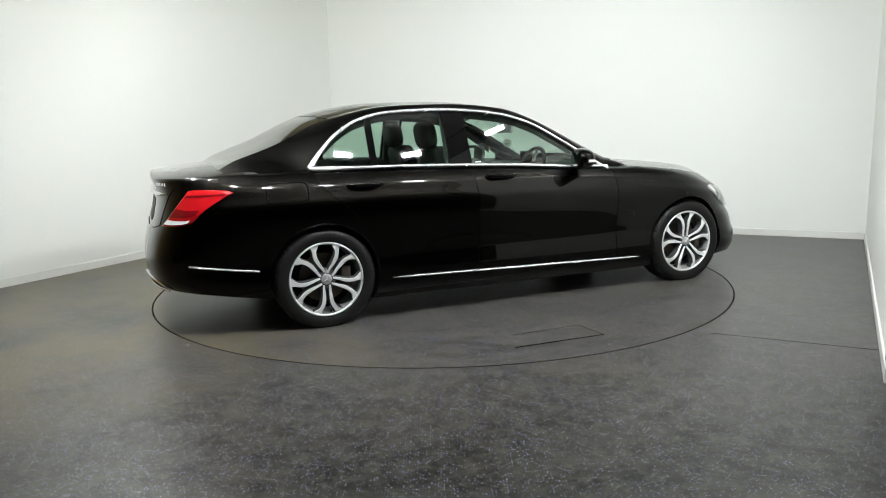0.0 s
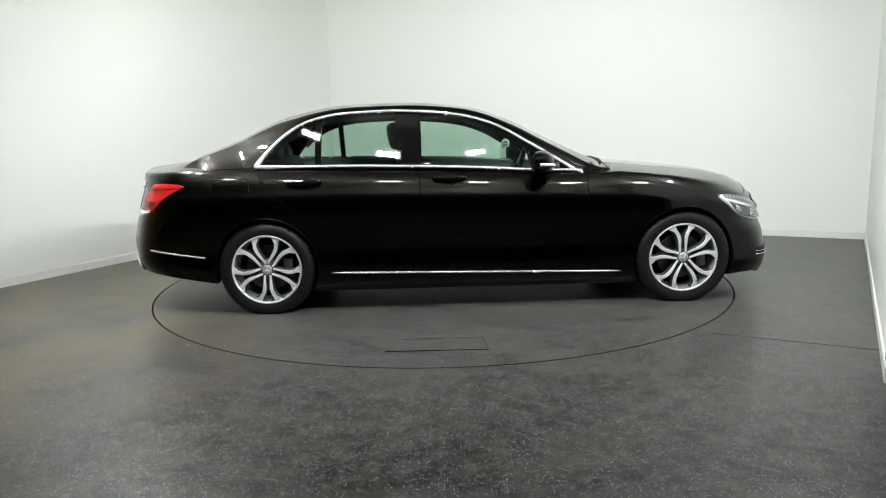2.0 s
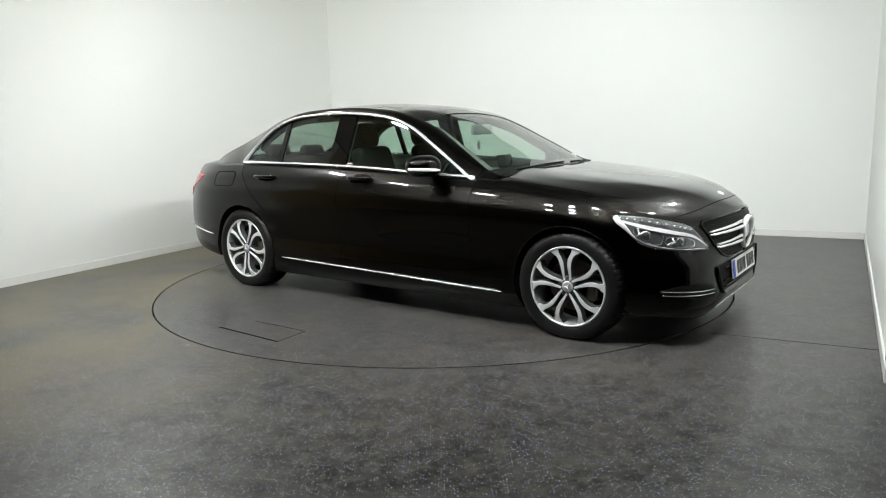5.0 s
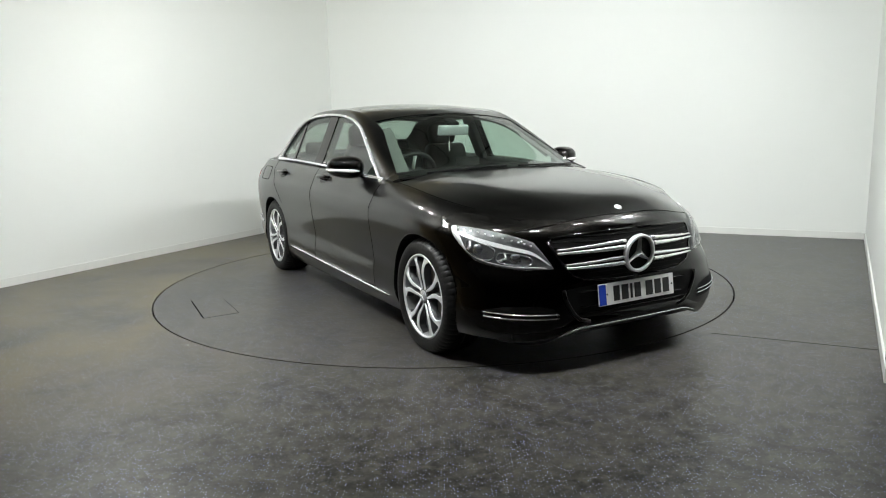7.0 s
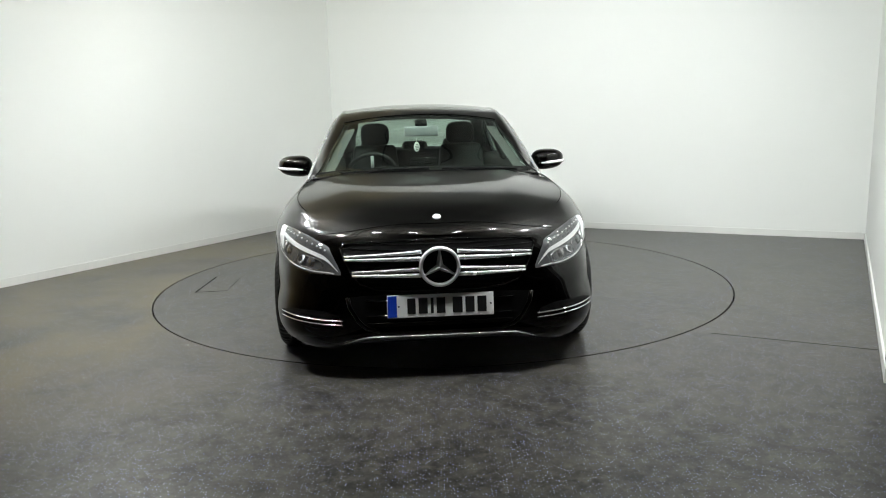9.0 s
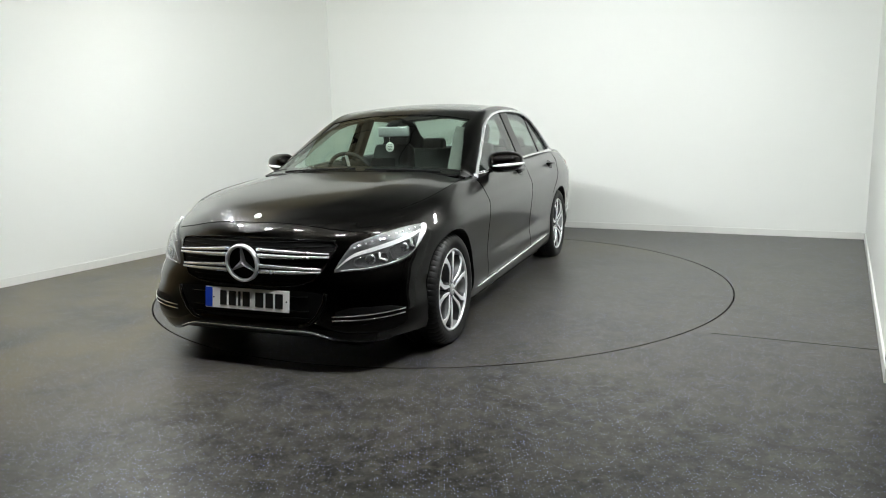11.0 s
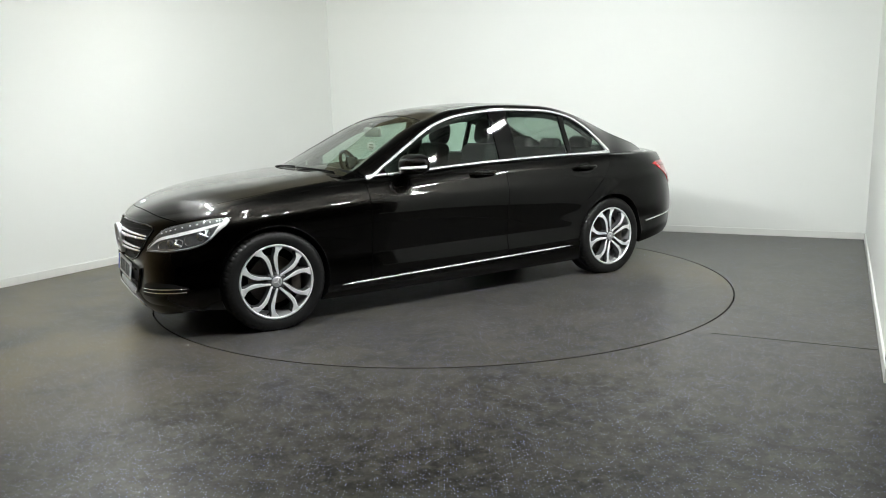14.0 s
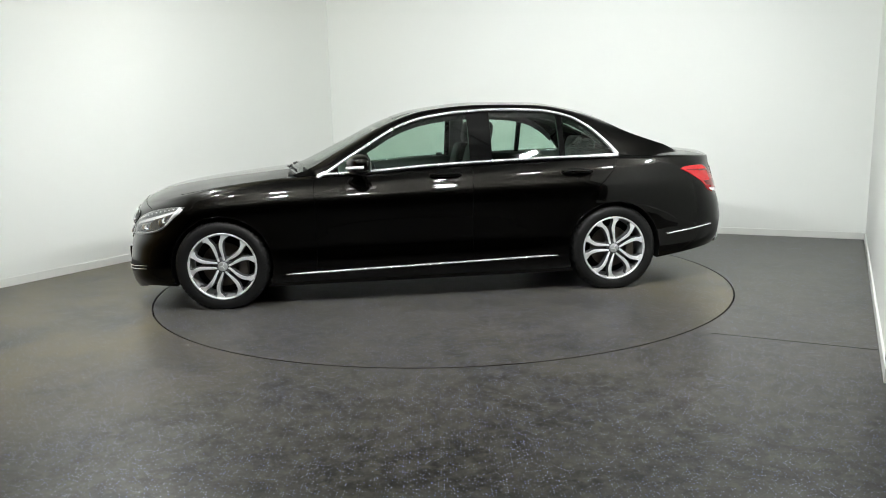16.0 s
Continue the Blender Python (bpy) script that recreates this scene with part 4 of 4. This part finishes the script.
# ---------- tail ----------
def tail():
    for s in (1, -1):
        low = [(0.590, 0.686), (0.66, 0.684), (0.74, 0.690), (0.785, 0.715), (0.806, 0.765), (0.822, 0.868)]
        high = [(0.700, 0.893), (0.725, 0.897), (0.755, 0.898), (0.785, 0.896), (0.808, 0.890), (0.824, 0.876)]
        t = part("tail_light", end_patch("r", low, high, 0.006, s, 26, 10, depth=0.005), M_RED, car, "red wrap-around tail light")
        part("lower_lens", end_patch("r", low, high, 0.0085, s, 12, 3, s0=0.04, s1=0.50, t0=0.06, t1=lambda q: 0.20 - 0.12 * q), M_WHITELENS, t, "pale reversing lamp strip")
        part("dark_lens", end_patch("r", low, high, 0.0080, s, 14, 5, s0=0.04, s1=0.55, t0=0.26, t1=lambda q: 0.52 - 0.2 * q), M_REDDARK, t, "dark red lens")
        part("upper_lens", end_patch("r", low, high, 0.0080, s, 18, 3, s0=0.08, s1=0.86, t0=0.80, t1=0.86), M_REDDARK, t, "dark red lens")
        path = [side_point(lerp(-2.215, -1.825, k / 14), lerp(0.449, 0.399, k / 14), 0.004, s) for k in range(15)]
        part("bumper_strip", tube(path, lambda q: 0.0095, 8, squash=0.7), M_TRIM, car, "chrome bumper strip")
        path = [end_point("r", y * s, z, 0.006) for y, z in ((0.30, 0.372), (0.42, 0.362), (0.52, 0.345), (0.60, 0.318), (0.64, 0.300), (0.60, 0.288), (0.50, 0.290), (0.38, 0.302))]
        ex = part("exhaust_trim", tube(path, 0.009, 8), M_CHROME, car, "chrome exhaust surround")
        part("exhaust_recess", end_patch("r", [(0.38, 0.304), (0.50, 0.294), (0.60, 0.292)], [(0.38, 0.360), (0.50, 0.345), (0.60, 0.315)], 0.004, s, 10, 4), M_BLACK, ex)
        # boot lid shut line
        path = [end_point("r", y * s, z, 0.001) for y, z in ((0.615, 0.905), (0.590, 0.860), (0.575, 0.780), (0.560, 0.684), (0.45, 0.662), (0.2, 0.660), (0.0, 0.660))]
        part("shut_line", tube(path, 0.0028, 6), M_GAP, car)
    path = [end_point("r", lerp(-0.57, 0.57, k / 40), 0.868, 0.004) for k in range(41)]
    part("boot_bar", tube(path, lambda t: 0.016 * min(1, 0.3 + 8 * t, 0.3 + 8 * (1 - t)), 8, squash=0.8), M_CHROME, car, "broad chrome bar on the boot lid")
    recess = [end_patch("r", [(0.0, 0.69), (0.26, 0.69), (0.30, 0.70)], [(0.0, 0.835), (0.26, 0.835), (0.32, 0.83)], 0.003, s, 10, 4) for s in (1, -1)]
    part("plate_recess", weld(join(*recess), 0.0005), M_BLACK, car)
    # unreadable raised letters as small plain bars
    for k in range(7):
        p = end_point("r", -0.40 - 0.021 * k, 0.925, 0.003)
        part("plain_bar", box(0.004, 0.015, 0.018, Matrix.Translation(p)), M_ALLOY, car, smooth=False)


# ---------- flanks ----------
def line_on_side(name, pts, side, mat=None, r=0.0019, grow=0.0005, n=8, parent=None):
    path = []
    for (x0, z0), (x1, z1) in zip(pts, pts[1:]):
        for k in range(n):
            path.append(side_point(lerp(x0, x1, k / n), lerp(z0, z1, k / n), grow, side))
    path.append(side_point(*pts[-1], grow, side))
    return part(name, tube(path, r, 6), mat or M_GAP, parent or car)


def flanks():
    for s in (1, -1):
        line_on_side("shut_line", [(0.765, 0.885), (0.760, 0.70), (0.760, 0.45), (0.768, 0.245)], s)
        line_on_side("shut_line", [(-0.375, 0.960), (-0.360, 0.70), (-0.358, 0.45), (-0.366, 0.245)], s)
        line_on_side("shut_line", [(-1.455, 0.975), (-1.425, 0.905), (-1.36, 0.835), (-1.28, 0.762), (-1.20, 0.685), (-1.14, 0.626)], s)
        line_on_side("shut_line", [(0.768, 0.245), (0.3, 0.245), (-0.366, 0.245), (-1.0, 0.262)], s)
        path = [side_point(lerp(-0.985, 0.985, k / 40), lerp(0.276, 0.229, k / 40), 0.006, s) for k in range(41)]
        part("sill_strip", tube(path, lambda t: 0.0105 * min(1, 0.35 + 12 * t, 0.35 + 12 * (1 - t)), 8, squash=0.7), M_TRIM, car, "bright chrome sill strip")
        # fuel flap outline on the right-hand side only
        if s < 0:
            x0, x1, z0, z1, r = -1.752, -1.505, 0.808, 0.918, 0.03
            pts = []
            for cx, cz, a0 in ((x1 - r, z1 - r, 0), (x0 + r, z1 - r, 90), (x0 + r, z0 + r, 180), (x1 - r, z0 + r, 270)):
                for k in range(5):
                    a = radians(a0 + 22.5 * k)
                    pts.append((cx + r * math.cos(a), cz + r * math.sin(a)))
            path = [side_point(x, z, 0.0005, s) for x, z in pts + pts[:1]]
            part("fuel_flap_line", tube(path, 0.0028, 6), M_GAP, car)
        for x, z in ((-1.14, 0.884), (-0.17, 0.890)):
            cup = []
            for i in range(5):
                rr = (1.0, 0.8, 0.55, 0.3, 0.02)[i]
                cup.append([side_point(x + 0.085 * rr * math.cos(a), z - 0.006 + 0.036 * rr * math.sin(a), (0.0012, 0.0015, 0.0015, 0.0015, 0.0015)[i], s)
                            for a in (2 * math.pi * k / 24 for k in range(24))])
            bm = grid(cup, close=True)
            bmesh.ops.recalc_face_normals(bm, faces=bm.faces[:])
            h = part("door_handle", bm, M_GLOSSBLACK, car, "black door handle with bright edge")
            path = []
            for k in range(13):
                t = k / 12
                path.append(side_point(x - 0.115 + 0.23 * t, z + 0.004, 0.004 + 0.030 * math.sin(math.pi * t) ** 0.35, s))
            part("grip", tube(path, lambda t: 0.016 * min(1, 0.5 + 4 * t, 0.5 + 4 * (1 - t)), 10, squash=0.85), M_PAINT, h)
            path = [side_point(x - 0.095 + 0.19 * k / 10, z + 0.014, 0.034, s) for k in range(11)]
            part("grip_trim", tube(path, 0.0022, 5), M_CHROME, h, "thin chrome trim")
        # wheel arch lips
        for wx in (1.42, -1.42):
            path = []
            for k in range(33):
                a = radians(lerp(-12, 192, k / 32))
                x, z = wx + 0.349 * math.cos(a), WZ + 0.004 + 0.349 * math.sin(a)
                path.append(side_point(x, z, 0.001, s))
            part("arch_lip", tube(path, 0.0025, 6), M_PAINT, car)
        # bonnet edge seam
        path = []
        for k in range(25):
            x = lerp(0.95, 1.70, k / 24)
            p = side_point(x, Z_TOP(x), 0.0, s)
            col_y = abs(p.y) * 0.985
            path.append((x, col_y * s, Z_HOOD(x) - (Z_HOOD(x) - p.z) * 0.985 ** 3 + 0.0005))
        part("bonnet_seam", tube(path, 0.0014, 6), M_GAP, car)


def bonnet_edge():
    """The shut line across the nose, over the grille."""
    lid = next(o for o in car.children if o.name == "bonnet").data
    tree = BVHTree.FromPolygons([v.co for v in lid.vertices], [p.vertices for p in lid.polygons])
    path = []
    for k in range(41):
        y = lerp(-0.60, 0.60, k / 40)
        hit = tree.ray_cast(Vector((2.070 - 0.30 * y * y - 0.25 * abs(y) ** 4, y, 1.3)), Vector((0, 0, -1)))[0]
        if hit:
            path.append(hit + Vector((0, 0, 0.0006)))
    part("bonnet_seam", tube(path, 0.0022, 6), M_GAP, car)


def door_mirror(side):
    mm = part("door_mirror", bmesh.new(), M_PAINT, car, "black door mirror with bright indicator strip")
    bm = bmesh.new()
    bmesh.ops.create_uvsphere(bm, u_segments=28, v_segments=18, radius=1)
    for v in bm.verts:
        x, y, z = v.co
        x = math.copysign(abs(x) ** 0.85, x)
        z = math.copysign(abs(z) ** 0.80, z)
        y = math.copysign(abs(y) ** 0.75, y)
        taper = 1 - 0.18 * (y + 1) / 2
        v.co = Vector((x * 0.105 * taper if x > 0 else x * 0.045, y * 0.122, z * 0.080 * taper + 0.004 * y))
    m = pose(0.425, 0.898 * side, 0.984, 0, 0, 0) @ Matrix.Diagonal((1, side, 1, 1)) @ pose(0, 0, 0, 0, 0, 16)
    bm.transform(m)
    bmesh.ops.recalc_face_normals(bm, faces=bm.faces[:])
    part("housing", bm, M_PAINT, mm)
    g = box(0.006, 0.150, 0.092, pose(-0.044, 0, 0), 0.0025)
    g.transform(m)
    part("mirror_glass", g, M_MIRROR, mm, smooth=False)
    path = []
    for k in range(15):
        t = k / 14
        y = lerp(-0.085, 0.121, t)
        x = 0.106 * max(1 - (abs(y) / 0.124) ** 2.6, 0) ** 0.5 * (1 - 0.09 * (y / 0.122 + 1)) + 0.002
        path.append(m @ Vector((x - 0.003, y, -0.024 + 0.012 * t)))
    part("indicator", tube(path, lambda t: 0.0105 * min(1, 0.35 + 3 * t), 8), M_WHITELENS, mm, "pale indicator strip")
    arm = box(0.06, 0.12, 0.028, pose(0.46, 0.795 * side, 0.925, 18 * side, 0, 0), 0.01)
    part("mirror_arm", arm, M_GLOSSBLACK, mm)


# ---------- cabin ----------
def seat(x, y):
    st = part("front_seat", bmesh.new(), M_SEAT, car, "black leather front seat")
    part("cushion", box(0.50, 0.50, 0.16, pose(x + 0.25, y, 0.66, 0, -6, 0), 0.05, 3), M_SEAT, st)
    back = box(0.13, 0.45, 0.56, None, 0.05, 3)
    for v in back.verts:
        v.co.y *= 1 - 0.22 * smooth_step(0.0, 0.28, v.co.z)
    back.transform(pose(x - 0.10, y, 0.82, 0, -14, 0))
    part("backrest", back, M_SEAT, st)
    head = bmesh.new()
    bmesh.ops.create_uvsphere(head, u_segments=28, v_segments=18, radius=1)
    for v in head.verts:
        v.co = Vector([math.copysign(abs(c) ** 0.62, c) * r for c, r in zip(v.co, (0.062, 0.120, 0.098))])
    head.transform(pose(x - 0.215, y, 1.175, 0, -10, 0))
    part("headrest", head, M_SEAT, st)
    for dy in (-0.06, 0.06):
        part("headrest_post", tube([(x - 0.18, y + dy, 1.05), (x - 0.20, y + dy, 1.12)], 0.006, 8), M_CHROME, st)


def cabin():
    seat(-0.32, 0.36)
    seat(-0.32, -0.36)
    rb = part("rear_bench", bmesh.new(), M_SEAT, car, "black leather rear bench with three headrests")
    part("cushion", box(0.50, 1.25, 0.18, pose(-1.05, 0, 0.66), 0.05, 3), M_SEAT, rb)
    part("backrest", box(0.16, 1.25, 0.46, pose(-1.40, 0, 0.80, 0, -22, 0), 0.05, 3), M_SEAT, rb)
    for y in (0.40, 0.0, -0.40):
        part("headrest", box(0.10, 0.25, 0.14, pose(-1.50, y, 1.055 if y else 1.035, 0, -12, 0), 0.048, 4), M_SEAT, rb)
    part("parcel_shelf", box(0.45, 1.30, 0.03, pose(-1.72, 0, 0.965), 0.01), M_DASH, car)
    # dashboard: a curved pad with a hood over the dials
    rows = []
    for k in range(25):
        y = lerp(-0.70, 0.70, k / 24)
        hump = 0.035 * math.exp(-((y + 0.36) / 0.17) ** 2)
        rows.append([(0.96, y, 0.885), (0.80, y, 0.905), (0.62, y, 0.915 + hump), (0.52, y, 0.905 + hump), (0.47, y, 0.87), (0.48, y, 0.75), (0.56, y, 0.62)])
    bm = grid(rows)
    bmesh.ops.recalc_face_normals(bm, faces=bm.faces[:])
    bmesh.ops.solidify(bm, geom=bm.faces[:], thickness=0.02)
    d = part("dashboard", bm, M_DASH, car, "black dashboard")
    part("display_screen", box(0.015, 0.19, 0.11, pose(0.50, 0.0, 0.965, 0, -12, 0), 0.004), M_GLOSSBLACK, d)
    # steering wheel on the right-hand side
    sw = part("steering_wheel", bmesh.new(), M_SEAT, car, "black steering wheel with silver spokes")
    m = pose(0.32, -0.36, 0.885, 0, -66, 0)
    ring = tube([m @ Vector((0.182 * math.cos(a), 0.182 * math.sin(a), 0)) for a in (2 * math.pi * k / 40 for k in range(40))], 0.015, 10, closed=True)
    part("wheel_rim", ring, M_SEAT, sw)
    part("airbag_cover", box(0.14, 0.17, 0.05, m, 0.025, 3), M_SEAT, sw)
    for a in (0, 180, 270):
        part("wheel_spoke", tube([m @ Vector((0.06 * math.cos(radians(a + 90)), 0.06 * math.sin(radians(a + 90)), 0)), m @ Vector((0.175 * math.cos(radians(a + 90)), 0.175 * math.sin(radians(a + 90)), 0))], 0.012, 8),
             M_ALLOY, sw)
    part("column", tube([m @ Vector((0, 0, -0.02)), m @ Vector((0, 0, -0.2))], 0.04, 12), M_DASH, sw)
    # interior mirror with a hanging paper disc
    im = part("interior_mirror", box(0.03, 0.25, 0.075, pose(0.30, 0, 1.205, 0, 8, 0), 0.012, 3), M_RIMLIP, car, "grey interior mirror with hanging disc")
    part("mirror_stem", tube([(0.29, 0, 1.21), (0.29, 0, 1.255)], 0.012, 8), M_BLACK, im)
    part("sensor_box", box(0.09, 0.09, 0.03, pose(0.275, 0, 1.262, 0, 22, 0), 0.01), M_BLACK, im)
    part("cord", tube([(0.30, -0.035, 1.17), (0.30, -0.035, 1.125)], 0.0012, 5), M_PAPER, im)
    disc = lathe([(0.0001, -0.0015), (0.035, -0.0015), (0.036, 0.0), (0.035, 0.0015), (0.0001, 0.0015)], 28)
    disc.transform(pose(0.30, -0.035, 1.092, 0, 0, -36))
    part("paper_disc", disc, M_PAPER, im, "pale round paper disc")
    for dz in (0.016, 0.004, -0.008, -0.019):
        for dy in (-0.0022, 0.0022):
            part("plain_bar", box(0.040 if abs(dz) < 0.01 else 0.030, 0.001, 0.005, pose(0.30, -0.035, 1.092, 0, 0, -36) @ pose(0, dy, dz)), M_ALLOYDARK, im, smooth=False)
    for s in (1, -1):
        # inner door tops and belts of the pillars
        rows = []
        for k in range(25):
            x = lerp(-1.40, 0.62, k / 24)
            z = Z_TOP(x)
            y = y_side(x, z) * s
            rows.append([(x, y - 0.028 * s, z + 0.004), (x, y - 0.06 * s, z - 0.004), (x, y - 0.10 * s, z - 0.04), (x, y - 0.11 * s, z - 0.30)])
        bm = grid(rows)
        bmesh.ops.recalc_face_normals(bm, faces=bm.faces[:])
        part("door_card", bm, M_DASH, car)
        part("belt_pillar", box(0.12, 0.05, 0.42, pose(-0.46, 0.645 * s, 1.15, 23 * s, 0, 0), 0.015), M_DASH, car)
        # dark inner frames of the doors over the glass
        rows = []
        for k in range(41):
            x = lerp(-1.36, 0.50, k / 40)
            zt = DLO_TOP(x) + 0.002
            zb = max(zt - 0.060, Z_TOP(x) + 0.01)
            rows.append([(x, (y_side(x, z) - 0.034 - dy) * s, z) for z, dy in ((zb, 0.030), (lerp(zb, zt, 0.3), 0.008), (lerp(zb, zt, 0.7), 0.002), (zt, 0.0))])
        bm = grid(rows)
        bmesh.ops.recalc_face_normals(bm, faces=bm.faces[:])
        part("door_frame_trim", bm, M_SEAT, car, "dark inner door frame")
        # pale inner trim of the windscreen pillar
        rows = []
        for k in range(21):
            st = lerp(6.0, 8.7, k / 20)
            line = []
            for r in (0.90, 0.96, 1.04, 1.10):
                p = station(st, r)
                line.append((p.x - 0.012, (p.y - 0.026) * s, p.z - 0.026))
            rows.append(line)
        bm = grid(rows)
        bmesh.ops.recalc_face_normals(bm, faces=bm.faces[:])
        part("pillar_trim", bm, M_PILLAR, car, "grey inner pillar trim")


def lining():
    bm = bmesh.new()
    rows = full_patch(2.3, 5.60, 24, 10)
    grid([[p + Vector((0, 0, -0.034)) for p in r] for r in rows], bm=bm)
    part("headlining", bm, M_LINING, car, "pale fabric headlining")


def window_label():
    zc = 0.985
    y = -(y_side(-0.30, zc) - 0.008)
    p = part("window_label", box(0.055, 0.002, 0.026, pose(-0.315, y, zc, -23, 0, 0)), M_PLATEBLACK, car, "small dark label on the glass", smooth=False)
    part("plain_bar", box(0.042, 0.003, 0.006, pose(-0.315, y - 0.0008, zc + 0.004, -23, 0, 0)), M_PAPER, p, smooth=False)


def wipers():
    for y0, y1, s0, s1 in ((-0.55, 0.02, 8.72, 8.55), (0.10, 0.60, 8.72, 8.60)):
        path = []
        for k in range(13):
            y = lerp(y0, y1, k / 12)
            st = lerp(s0, s1, k / 12)
            w = abs(y) / STF["ry"](st)
            p = station(st, 2 - w)
            path.append((p.x, y, p.z + 0.003))
        wp = part("wiper", tube(path, 0.006, 6), M_BLACK, car, "black windscreen wiper")
        part("wiper_arm", tube([(path[1][0] + 0.035, path[1][1], path[1][2] - 0.022), (path[6][0] + 0.008, path[6][1], path[6][2] + 0.004)], 0.006, 6), M_BLACK, wp)
    rows = []
    for k in range(25):
        y = lerp(-0.72, 0.72, k / 24)
        w = abs(y) / 0.735
        x = lerp(1.00, 0.90, w * w)
        z = lerp(0.958, 0.924, w ** 2.3)
        rows.append([(x - 0.10, y, z + 0.026), (x - 0.04, y, z + 0.002), (x + 0.03, y, z - 0.007)])
    bm = grid(rows)
    bmesh.ops.recalc_face_normals(bm, faces=bm.faces[:])
    part("cowl_panel", bm, M_BLACK, car)


for hand in (1, -1):
    headlamp(hand)
    door_mirror(hand)
grille()
number_plate()
bumper_trim()
tail()
flanks()
bonnet_edge()
cabin()
lining()
window_label()
wipers()


# ---------- small things on the floor ----------
def crumb(name, label, cat, x, y, size, seed):
    rng = random.Random(seed)
    bm = bmesh.new()
    bmesh.ops.create_icosphere(bm, subdivisions=1, radius=size)
    for v in bm.verts:
        v.co = Vector((v.co.x * rng.uniform(0.7, 1.3), v.co.y * rng.uniform(0.7, 1.3), v.co.z * 0.5 * rng.uniform(0.6, 1.2)))
    low = min(v.co.z for v in bm.verts)
    ob = part(name, bm, M_PAPER, smooth=False, m=pose(x, y, -low))
    return tagged(ob, label, cat)


crumb("paper_crumb", "tiny crumpled white paper crumb on the floor", "litter", -1.508, -1.734, 0.006, 1)
crumb("paper_crumb", "tiny crumpled white paper crumb on the floor", "litter", -1.863, -2.256, 0.005, 2)


# ---------- what moves: the turntable and the car on it ----------
HEADING = [(0, 22.42), (0.5, 18.55), (1, 13.30), (1.5, 7.32), (2, 1.15), (2.5, -5.08), (3, -11.32), (3.5, -17.55), (4, -23.77), (4.5, -30.0), (5, -36.2), (5.5, -42.45),
           (6, -48.7), (6.5, -54.92), (7, -61.2), (7.5, -67.5), (8, -73.77), (8.5, -80.07), (9, -86.42), (9.5, -92.68), (10, -98.94), (10.5, -105.2), (11, -111.45),
           (11.5, -117.69), (12, -123.9), (12.5, -130.09), (13, -136.29), (13.5, -142.48), (14, -148.66), (14.5, -154.82), (15, -160.97), (15.5, -167.12), (16, -173.29)]


def motions():
    walk(table, [(t, pose(0, 0, 0, 0, 0, a)) for t, a in HEADING])
    walk(car, [(t, pose(0, 0, 0, 0, 0, a) @ pose(CAR_OFF[0], CAR_OFF[1], 0)) for t, a in HEADING])


motions()
